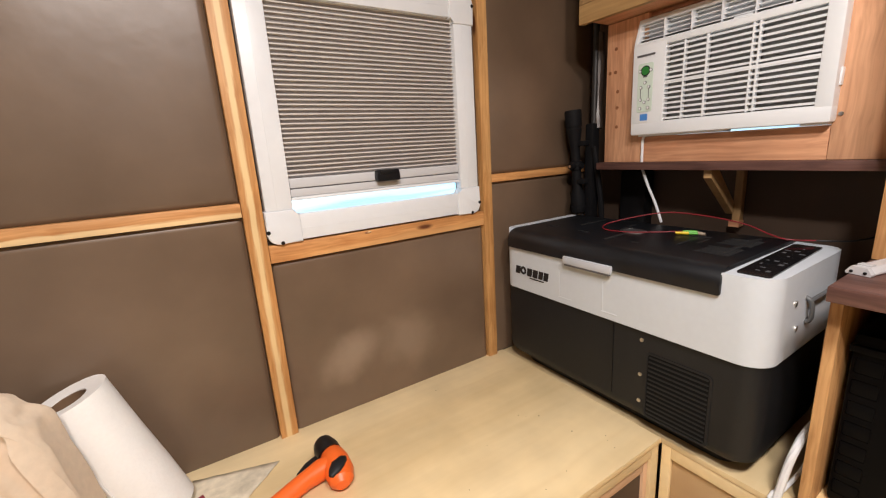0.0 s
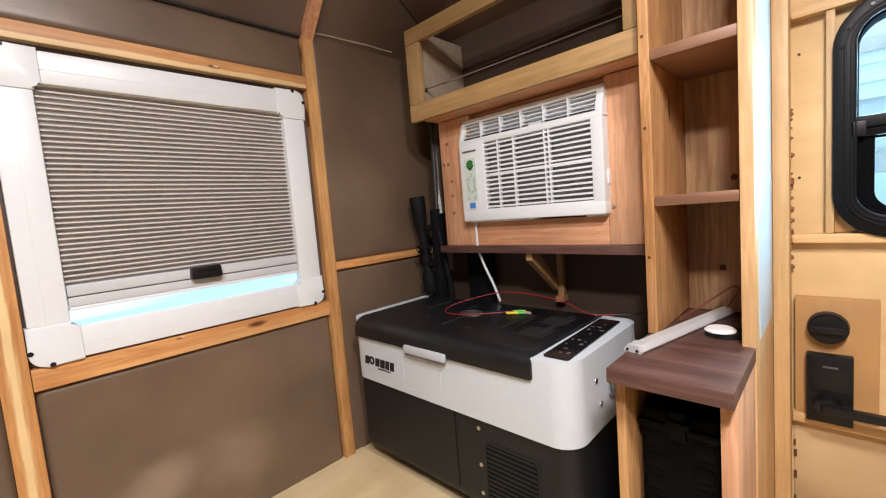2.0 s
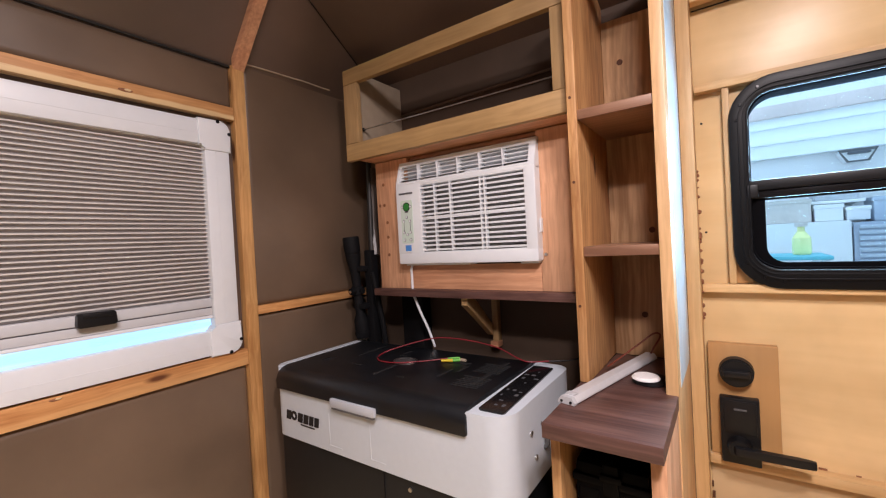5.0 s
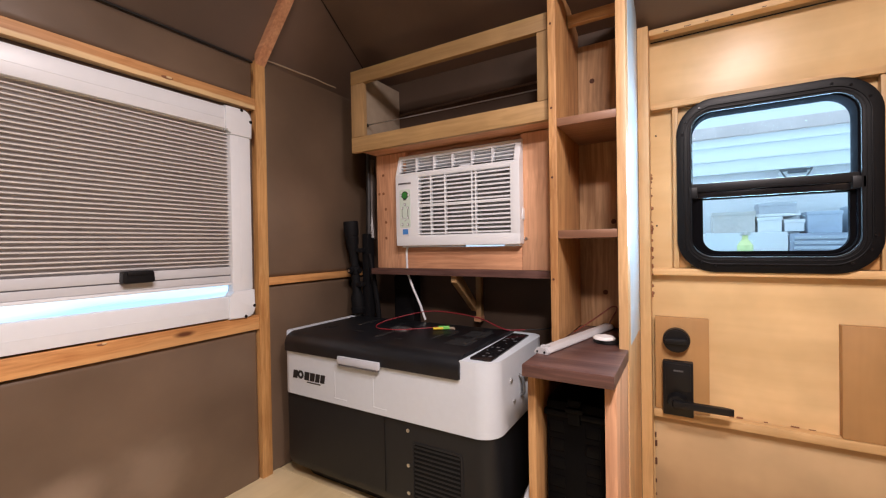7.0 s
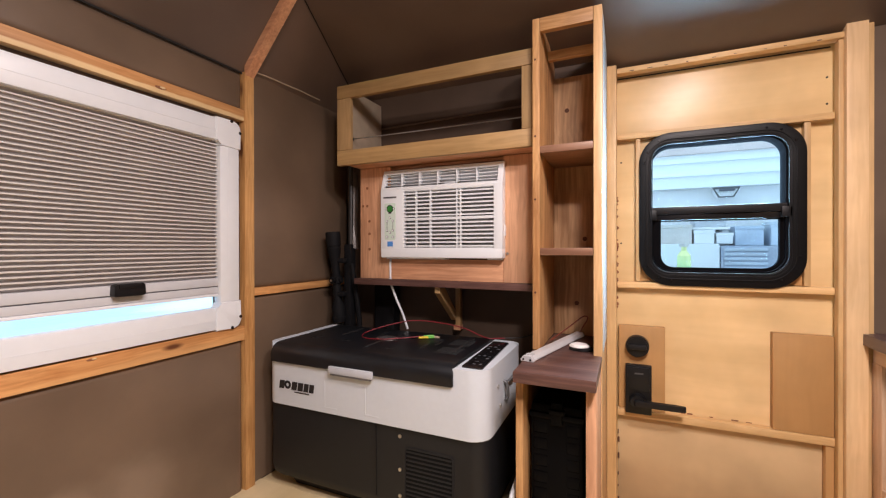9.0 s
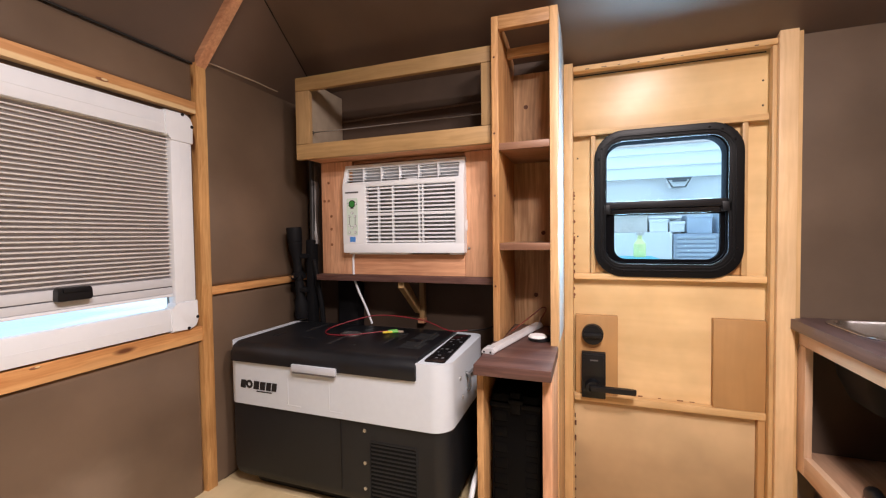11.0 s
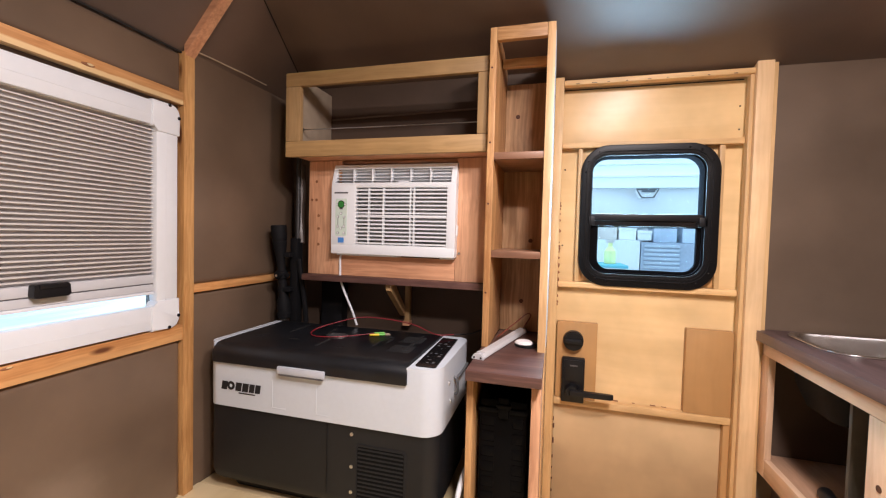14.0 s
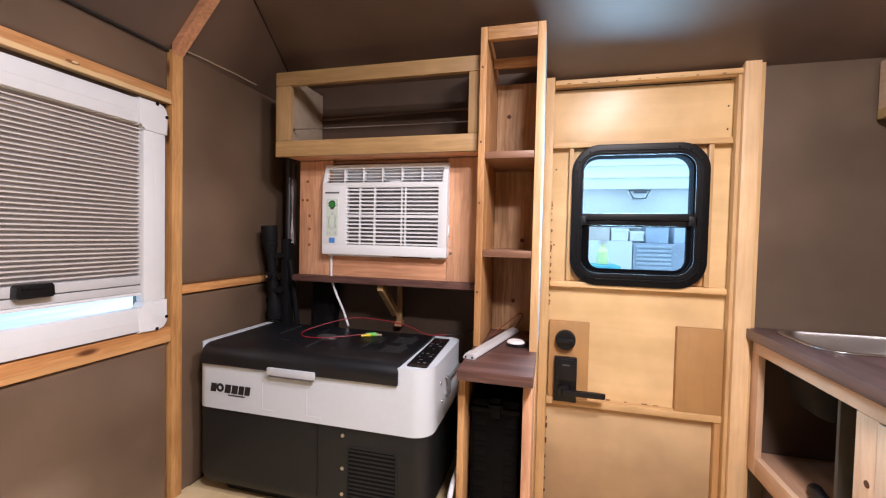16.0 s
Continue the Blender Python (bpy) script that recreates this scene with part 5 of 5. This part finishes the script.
tubep("sling", [(1.24, 0.985, 1.12), (1.25, 0.975, 1.02), (1.262, 0.968, 0.92), (1.27, 0.965, 0.82)], 0.010, CASEBLACK, gun)
boxp("butt_stock", (1.25, 0.985, 0.389), (1.295, 1.03, 0.84), CASEBLACK, gun, 0.012)
bc = thing("black_bag", (1.35, 0.90, 0.40), "flat black bag standing against the end wall", "bag")
boxp("bag_body", (1.345, 0.850, 0.389), (1.398, 0.950, 1.03), CASEBLACK, bc, 0.012)

# ---- galley counter ----
ct = thing("galley_cabinet", (0.6, -0.90, 0.0), "pine galley cabinet with an open bay under the counter", "cabinet")
cyf = -0.665
boxp("face_rail", (0.30, cyf - 0.019, 0.860), (1.43, cyf, 0.904), PINE_X, ct, 0.0015)
boxp("face_stile", (1.384, cyf - 0.019, 0.465), (1.433, cyf + 0.0005, 0.859), PINE_Z, ct, 0.0015)
boxp("face_stile", (0.880, cyf - 0.019, 0.30), (0.945, cyf + 0.0005, 0.859), PINE_Z, ct, 0.0015)
boxp("face_rail", (0.946, cyf - 0.019, 0.465), (1.383, cyf, 0.524), PINE_X, ct, 0.0015)
boxp("door_panel", (0.32, cyf - 0.018, 0.30), (0.879, cyf + 0.004, 0.858), PINE_Z, ct, 0.003)
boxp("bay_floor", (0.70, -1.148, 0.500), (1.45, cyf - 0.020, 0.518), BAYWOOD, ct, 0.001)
boxp("bay_partition", (0.885, -1.148, 0.519), (0.897, cyf - 0.020, 0.86), VINYL_DIM, ct, 0.001)
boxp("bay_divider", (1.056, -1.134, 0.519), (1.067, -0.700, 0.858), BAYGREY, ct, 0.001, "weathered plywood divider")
boxp("bay_back", (0.898, -1.148, 0.519), (1.448, -1.135, 0.900), VINYL_DIM, ct, 0)
boxp("bay_end", (1.436, -1.134, 0.519), (1.450, cyf - 0.0195, 0.900), VINYL_DIM, ct, 0)
boxp("carcass_back", (-0.6, -1.149, 0.0), (1.45, -1.140, 0.499), DARK, ct, 0)
cylp("knot", (0.905, cyf - 0.002, 0.715), (0.905, cyf + 0.0012, 0.715), 0.009, KNOT, ct, 0.008, 14)
boxp("toe_panel", (0.30, cyf - 0.07, 0.0), (1.45, cyf - 0.055, 0.49), WALNUT_X, ct, 0.001)
boxp("end_panel", (0.30, -1.139, 0.30), (0.315, cyf - 0.0195, 0.86), PINE_Z, ct, 0.001)
wt = thing("worktop", (0.87, -0.90, 0.906), "dark walnut laminate worktop with a cut-out for the sink", "worktop")
SX0, SX1, SY0, SY1 = 1.135, 1.428, -1.105, -0.702
def sink_ring(g, r, seg=7):
    return outline([(SX0 + g, SY0 + g), (SX1 - g, SY0 + g), (SX1 - g, SY1 - g), (SX0 + g, SY1 - g)], r, seg)
bm = bmesh.new()
bm_ring(bm, outline([(0.28, -1.149), (1.452, -1.149), (1.452, -0.645), (0.28, -0.645)], 0.002, 7), sink_ring(0.008, 0.07), "z", 0.906, 0.938, 0.0)
part("top_board", bm, WALNUT_X, wt)
boxp("front_edge", (0.28, -0.6449, 0.906), (1.43, -0.6425, 0.9375), WALNUT_X, wt, 0.0008)
sk = thing("sink", (1.28, -0.90, 0.725), "rectangular round-cornered stainless steel sink let into the worktop", "sink")
bm = bmesh.new()
prof_ = [(0.0, 0.080, 0.9385), (0.001, 0.080, 0.9415), (0.016, 0.068, 0.9410), (0.020, 0.065, 0.934), (0.030, 0.060, 0.80), (0.055, 0.050, 0.740), (0.10, 0.03, 0.727)]
rg = [[bm.verts.new((p[0], p[1], z)) for p in sink_ring(g, r)] for g, r, z in prof_]
for a, b in zip(rg, rg[1:]):
    for i in range(len(a)):
        bm.faces.new((a[i], a[(i + 1) % len(a)], b[(i + 1) % len(a)], b[i]))
bm.faces.new(rg[-1])
bowl = part("bowl", bm, STEEL, sk)
so = bowl.modifiers.new("thickness", "SOLIDIFY")
so.thickness = 0.0012
so.offset = 1
bm = bmesh.new()
cp = [(0.012, 0.07, 0.904), (0.024, 0.06, 0.795), (0.048, 0.05, 0.733), (0.10, 0.03, 0.719)]
rg = [[bm.verts.new((p[0], p[1], z)) for p in sink_ring(g, r)] for g, r, z in cp]
for a, b in zip(rg, rg[1:]):
    for i in range(len(a)):
        bm.faces.new((a[i], a[(i + 1) % len(a)], b[(i + 1) % len(a)], b[i]))
bm.faces.new(rg[-1])
part("undercoat", bm, CASEBLACK, sk, "dark sound-deadening coat under the bowl")
boxp("drain_ring", (1.255, -0.93, 0.728), (1.305, -0.88, 0.731), SCREW, sk, 0.001)
tool = thing("black_tool", (1.10, -0.72, 0.554), "black rubber-handled tool lying in the open bay", "tool")
tubep("handle", [(1.20, -0.735, 0.572), (1.16, -0.722, 0.578), (1.08, -0.715, 0.576), (0.98, -0.715, 0.574)], 0.019, BLACK, tool, seg=14)
cylp("handle_collar", (1.205, -0.737, 0.571), (1.192, -0.732, 0.573), 0.012, BLACK, tool, 0.017, 16)
tool.location.z -= 0.036
uc = thing("upper_cabinet", (0.9, -1.07, 1.62), "pale pine overhead cabinet above the galley", "cabinet")
boxp("bottom_rail", (0.30, -0.9985, 1.620), (1.443, -0.979, 1.650), POPLAR_Y, uc, 0.0015)
boxp("face_frame", (0.30, -0.998, 1.651), (1.443, -0.980, 1.80), PINE_X, uc, 0.0015)
boxp("cabinet_bottom", (0.30, -1.149, 1.6285), (1.45, -0.9985, 1.640), PINE_X, uc, 0.001)

# ---- loose things on the bench ----
roll = thing("paper_towel_roll", (-0.17, 1.03, 0.40), "white paper towel roll standing on the plywood bench", "paper towel")
bm = bmesh.new()
ra, rb = Vector((-0.178, 1.030, 0.404)), Vector((-0.278, 1.034, 0.722))
axv = (rb - ra).normalized()
u_, w_ = axv.orthogonal().normalized(), None
w_ = axv.cross(u_)
def ringpts(p, r, wob=0.0):
    return [bm.verts.new(p + (u_ * math.cos(a) + w_ * math.sin(a)) * r * (1 + wob * math.sin(3 * a))) for a in [2 * math.pi * i / 32 for i in range(32)]]
R_ = [ringpts(ra, 0.071, 0.01), ringpts(ra + axv * 0.1, 0.072, 0.012), ringpts(ra + axv * 0.2, 0.0705, 0.01), ringpts(rb, 0.071, 0.012), ringpts(rb - axv * 0.004, 0.034), ringpts(rb - axv * 0.2, 0.034)]
for a, b in zip(R_, R_[1:]):
    for i in range(32):
        bm.faces.new((a[i], a[(i + 1) % 32], b[(i + 1) % 32], b[i]))
bm.faces.new(R_[0][::-1]), bm.faces.new(R_[-1])
part("roll", bm, PAPER, roll)
bm = bmesh.new()
T_ = [ringpts(rb - axv * 0.19, 0.0335), ringpts(rb - axv * 0.006, 0.0335), ringpts(rb - axv * 0.006, 0.0315), ringpts(rb - axv * 0.19, 0.0315)]
for a, b in zip(T_, T_[1:]):
    for i in range(32):
        bm.faces.new((a[i], a[(i + 1) % 32], b[(i + 1) % 32], b[i]))
part("cardboard_core", bm, plain("brown_cardboard", (0.17, 0.10, 0.055), 0.9), roll, "brown cardboard core")
bm = bmesh.new()
sheet = []
for i in range(9):
    row = []
    for j in range(9):
        a = -0.2 - 0.9 * j / 8
        k = i / 8
        base_p = ra + axv * (0.30 * (1 - k) + 0.012)
        out = 0.066 + 0.05 * (j / 8) ** 2 + 0.006 * math.sin(3 * k + j)
        row.append(bm.verts.new(base_p + (u_ * math.cos(a * 1.0 + 3.9) + w_ * math.sin(a + 3.9)) * out))
    sheet.append(row)
for a, b in zip(sheet, sheet[1:]):
    for j in range(8):
        bm.faces.new((a[j], a[j + 1], b[j + 1], b[j]))
ls = part("loose_sheet", bm, PAPER, roll)
so = ls.modifiers.new("thickness", "SOLIDIFY")
so.thickness = 0.0015

bag = thing("cloth_bundle", (-0.43, 0.90, 0.40), "folded beige canvas bundle standing on the plywood bench", "cloth")
bm = bmesh.new()
bmesh.ops.create_icosphere(bm, subdivisions=6, radius=1.0)
for v in bm.verts:
    p = v.co.copy()
    sq = Vector([math.copysign(abs(c) ** 0.38, c) for c in p])
    zn = 0.5 + 0.5 * math.copysign(abs(p.z) ** 0.6, p.z)
    right = -0.215 - 0.085 * zn
    fold = 0.018 * noise.noise(Vector((p.x * 2.2, p.y * 2.2, p.z * 1.1))) + 0.009 * noise.noise(p * 5.0)
    crease = 0.010 * math.sin(9.0 * sq.x + 5.0 * zn + 3.0 * noise.noise(p * 1.4)) * (0.3 + zn)
    x = right - 0.16 * (1 - sq.x) + fold
    y = 0.905 + sq.y * (0.085 - 0.050 * zn) + crease + fold
    z = 0.401 + (0.425 + 0.03 * sq.x) * zn + 0.012 * noise.noise(p * 2.6) * zn
    v.co = Vector((x, y, z))
part("canvas", bm, CLOTH, bag)

dr = thing("cordless_tool", (0.12, 0.90, 0.40), "orange and black hand power tool lying on the bench", "tool")
def hull(name, rings, material, parent, label="", seg=16):
    """Elliptic rings (centre, half width across, half height) joined along the tool's axis."""
    bm = bmesh.new()
    cs_ = [Vector(r[0]) for r in rings]
    rr = []
    for i, (c_, a, b) in enumerate(rings):
        dd = (cs_[min(i + 1, len(cs_) - 1)] - cs_[max(i - 1, 0)]).normalized()
        side = dd.cross(Vector((0, 0, 1))).normalized()
        up = side.cross(dd)
        rr.append([bm.verts.new(Vector(c_) + side * a * math.cos(t_) + up * b * math.sin(t_)) for t_ in [2 * math.pi * k / seg for k in range(seg)]])
    for p_, q_ in zip(rr, rr[1:]):
        for k in range(seg):
            bm.faces.new((p_[k], p_[(k + 1) % seg], q_[(k + 1) % seg], q_[k]))
    bm.faces.new(rr[0][::-1]), bm.faces.new(rr[-1])
    return part(name, bm, material, parent, label)
hull("grip", [((-0.10, 0.795, 0.420), 0.016, 0.018), ((-0.03, 0.830, 0.421), 0.019, 0.020), ((0.05, 0.866, 0.422), 0.020, 0.021), ((0.11, 0.890, 0.424), 0.021, 0.022), ((0.15, 0.900, 0.426), 0.026, 0.025), ((0.18, 0.902, 0.427), 0.024, 0.024)], ORANGE, dr, "orange moulded grip")
hull("tool_head", [((0.184, 0.945, 0.428), 0.020, 0.022), ((0.186, 0.930, 0.428), 0.029, 0.027), ((0.186, 0.900, 0.428), 0.034, 0.028), ((0.184, 0.865, 0.427), 0.034, 0.027), ((0.180, 0.838, 0.425), 0.028, 0.024), ((0.178, 0.826, 0.423), 0.015, 0.014)], ORANGE, dr, "orange moulded head")
hull("black_cap", [((0.183, 0.932, 0.430), 0.030, 0.029), ((0.181, 0.955, 0.431), 0.031, 0.030), ((0.180, 0.978, 0.429), 0.026, 0.027), ((0.179, 0.988, 0.427), 0.014, 0.016)], BLACK, dr)
hull("rubber_pad", [((0.158, 0.842, 0.445), 0.006, 0.005), ((0.168, 0.849, 0.449), 0.014, 0.008), ((0.182, 0.862, 0.452), 0.017, 0.009), ((0.198, 0.876, 0.449), 0.012, 0.008), ((0.205, 0.882, 0.445), 0.005, 0.005)], CHARCOAL, dr)
hull("trigger", [((0.100, 0.910, 0.426), 0.006, 0.010), ((0.125, 0.926, 0.427), 0.010, 0.013), ((0.150, 0.938, 0.428), 0.008, 0.012)], BLACK, dr)
pc = thing("paper_scrap", (0.0, 1.0, 0.401), "creased printed paper scrap lying on the bench", "paper")
bm = bmesh.new()
gp = []
for i in range(9):
    row = []
    for j in range(7):
        u, w = i / 8, j / 6
        x = (1 - w) * (-0.13 + 0.12 * u) + w * (-0.115 + 0.192 * u)
        y = (1 - w) * (0.995 - 0.05 * u) + w * (1.085 - 0.06 * u)
        row.append(bm.verts.new((x, y, 0.4015 + 0.006 * abs(noise.noise(Vector((i * 0.6, j * 0.7, 2)))))))
    gp.append(row)
for a, b in zip(gp, gp[1:]):
    for j in range(6):
        bm.faces.new((a[j], a[j + 1], b[j + 1], b[j]))
sh_ = part("sheet", bm, plain("printed_paper", (0.62, 0.55, 0.42), 0.8, vary=0.35, scale=45), pc)
so = sh_.modifiers.new("thickness", "SOLIDIFY")
so.thickness = 0.001
rb_ = thing("screwdriver_bit", (-0.115, 1.0, 0.402), "small dark red screwdriver bit on the bench", "bit")
cylp("bit_shaft", (-0.135, 0.985, 0.407), (-0.095, 1.005, 0.407), 0.005, RED, rb_, 0.0065, 12)
cb_ = bmesh.new()
rnd = random.Random(9)
for i in range(14):
    x, y = rnd.uniform(0.25, 0.87), rnd.uniform(0.55, 1.09)
    r = rnd.uniform(0.0006, 0.0016)
    bmesh.ops.create_icosphere(cb_, subdivisions=1, radius=r, matrix=Matrix.Translation((x, y, 0.3885 + r * 0.4)))
single("wood_crumbs", cb_, plain("crumb_brown", (0.12, 0.07, 0.03), 0.8), "tiny brown wood crumbs on the bench top", "crumbs", kind="stuff")

for ob in (roll, bag, dr, pc, rb_):
    ob.location.z -= 0.012

# ---- ceiling lamps out of view ----
for i, (x, y) in enumerate(((0.22, -0.37), (-0.24, -0.30))):
    lamp = thing("ceiling_lamp", (x, y, ceil_z(x) - 0.012), "slim white round ceiling lamp", "ceiling lamp", group="ceiling lamps")
    bm = bmesh.new()
    bm_ring(bm, [(x + 0.125 * math.cos(a), y + 0.125 * math.sin(a)) for a in [k * math.pi / 16 for k in range(32)]], [(x + 0.108 * math.cos(a), y + 0.108 * math.sin(a)) for a in [k * math.pi / 16 for k in range(32)]], "z", ceil_z(x) - 0.022, ceil_z(x) + 0.03, 0.003)
    part("rim", bm, WHITE, lamp)

# ---- garage beyond the windows ----
GW = plain("garage_white_wall", (0.80, 0.80, 0.80), 0.8, vary=0.03, scale=3)
GC = plain("garage_ceiling_white", (0.92, 0.94, 0.94), 0.8, vary=0.03, scale=2)
bd = bmesh.new()
bm_box(bd, (5.4, -5.0, -0.6), (5.5, 3.5, 1.86))
single("backdrop", bd, GW, "white garage wall beyond the door", "backdrop", kind="structure")
bd = bmesh.new()
bm_box(bd, (5.3, -5.0, 1.861), (5.5, 3.5, 3.6))
bm_box(bd, (5.27, -5.0, 1.99), (5.305, 3.5, 2.02), 0.006)
bm_box(bd, (5.27, -5.0, 2.14), (5.305, 3.5, 2.16), 0.006)
single("backdrop_2", bd, GC, "bright white sectional garage door above the wall", "backdrop", kind="structure")
bd = bmesh.new()
bm_box(bd, (-3, -5.0, -0.65), (5.5, 5, -0.6))
single("ground", bd, plain("garage_concrete", (0.35, 0.35, 0.34), 0.8), "grey concrete garage floor", "floor", kind="structure")
bd = bmesh.new()
bm_box(bd, (5.255, -5.0, 2.24), (5.30, 3.5, 2.36), 0.004)
single("trim", bd, plain("pale_pink_board", (0.80, 0.66, 0.62), 0.8), "pale pink board along the garage door", "trim", kind="structure")
wb = thing("workbench", (5.0, -0.8, -0.6), "white garage workbench cabinet with a louvred front", "workbench")
boxp("cabinet", (4.75, -0.88, -0.6), (5.35, -0.25, 1.22), GW, wb, 0.01)
boxp("tool_chest", (4.75, -1.75, -0.6), (5.35, -0.89, 1.20), plain("grey_tool_chest", (0.36, 0.41, 0.50), 0.5), wb, 0.01)
for i in range(9):
    boxp("drawer", (4.735, -1.27, 0.78 + i * 0.046), (4.752, -0.92, 0.81 + i * 0.046), plain("drawer_grey", (0.46, 0.52, 0.60), 0.5) if i == 0 else bpy.data.materials["drawer_grey"], wb, 0.004)
TAN = plain("cardboard", (0.62, 0.57, 0.53), 0.85)
for name, lo, hi, m_, lb in (("cardboard_box", (4.9, -0.66, 1.222), (5.25, -0.32, 1.42), TAN, "tan cardboard box on the garage workbench"),
                        ("plastic_tub", (4.9, -0.86, 1.222), (5.2, -0.68, 1.36), GW, "white plastic tub on the garage workbench"),
                        ("plastic_tub", (4.9, -1.02, 1.222), (5.2, -0.88, 1.33), GW, "white plastic tub on the garage workbench"),
                        ("storage_bin", (5.0, -1.30, 1.202), (5.3, -1.06, 1.40), plain("blue_grey_bin", (0.48, 0.56, 0.66), 0.6), "blue-grey bin on the garage tool chest"),
                        ("storage_bin", (5.0, -1.72, 1.202), (5.3, -1.36, 1.44), plain("pale_blue_bin", (0.58, 0.66, 0.74), 0.6), "pale blue bin on the garage tool chest"),
                        ("cardboard_box", (5.0, -0.98, 1.40), (5.3, -0.70, 1.50), plain("grey_card", (0.52, 0.54, 0.58), 0.8), "grey box on a garage shelf")):
    tg = thing(name, ((lo[0] + hi[0]) / 2, (lo[1] + hi[1]) / 2, lo[2]), lb, name.split("_")[1])
    boxp("box_body", lo, hi, m_, tg, 0.008)
    boxp("box_lid", (lo[0] - 0.006, lo[1] - 0.006, hi[2] - 0.03), (hi[0] + 0.006, hi[1] + 0.006, hi[2] + 0.004), m_, tg, 0.004)
gs = thing("wall_shelf", (5.2, -0.84, 1.37), "white shelf on the garage wall", "shelf")
boxp("board", (4.98, -1.01, 1.372), (5.40, -0.67, 1.398), GW, gs, 0.004)
fx_ = thing("wall_fixture", (5.25, -1.02, 1.74), "white tapered fixture with a grey rim on the garage wall", "fixture")
bm = bmesh.new()
bm_prism(bm, outline([(-1.085, 1.735), (-0.955, 1.735), (-0.90, 1.835), (-1.14, 1.835)], 0.01, 3), "x", 5.22, 5.399, 0.008)
part("housing", bm, GW, fx_)
bm = bmesh.new()
bm_ring(bm, [(-1.092, 1.728), (-0.948, 1.728), (-0.89, 1.842), (-1.15, 1.842)], [(-1.080, 1.742), (-0.960, 1.742), (-0.912, 1.820), (-1.128, 1.820)], "x", 5.212, 5.225)
part("bezel", bm, HANDLE, fx_)
boxp("hood", (5.19, -1.10, 1.795), (5.215, -0.95, 1.818), plain("dark_grey_metal", (0.10, 0.11, 0.13), 0.5), fx_, 0.01)
bt = thing("spray_bottle", (4.3, -0.50, 1.0), "yellow plastic bottle on a teal tray in the garage", "bottle")
lathe("bottle_body", (4.3, -0.52, 0.98), (4.3, -0.52, 1.19), [(0, 0.036), (0.05, 0.04), (0.6, 0.04), (0.8, 0.02), (0.82, 0.016), (0.98, 0.016), (1, 0.015)], plain("yellow_bottle", (0.85, 0.88, 0.40), 0.4), bt)
lathe("cap", (4.3, -0.52, 1.19), (4.3, -0.52, 1.22), [(0, 0.028), (0.9, 0.028), (1, 0.024)], TAN, bt)
tt = thing("side_table", (4.3, -0.40, -0.6), "teal-topped table in the garage", "table")
boxp("table_top", (4.05, -0.66, 0.95), (4.55, 0.3, 0.978), plain("teal_top", (0.10, 0.50, 0.60), 0.5), tt, 0.006)
for x, y in ((4.09, -0.62), (4.51, -0.62), (4.09, 0.26), (4.51, 0.26)):
    boxp("leg", (x - 0.02, y - 0.02, -0.6), (x + 0.02, y + 0.02, 0.949), GW, tt, 0.003)
# daylight under the shade comes from this wall's own emission
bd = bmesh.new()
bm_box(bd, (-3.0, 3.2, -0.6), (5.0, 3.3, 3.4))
single("backdrop_3", bd, glow_bands("glowing_garage_wall", (0.44, 0.74, 1.0), (0.92, 1.0, 1.0), 1.25), "self-glowing white wall standing for daylight beyond the shaded window", "backdrop", kind="structure")
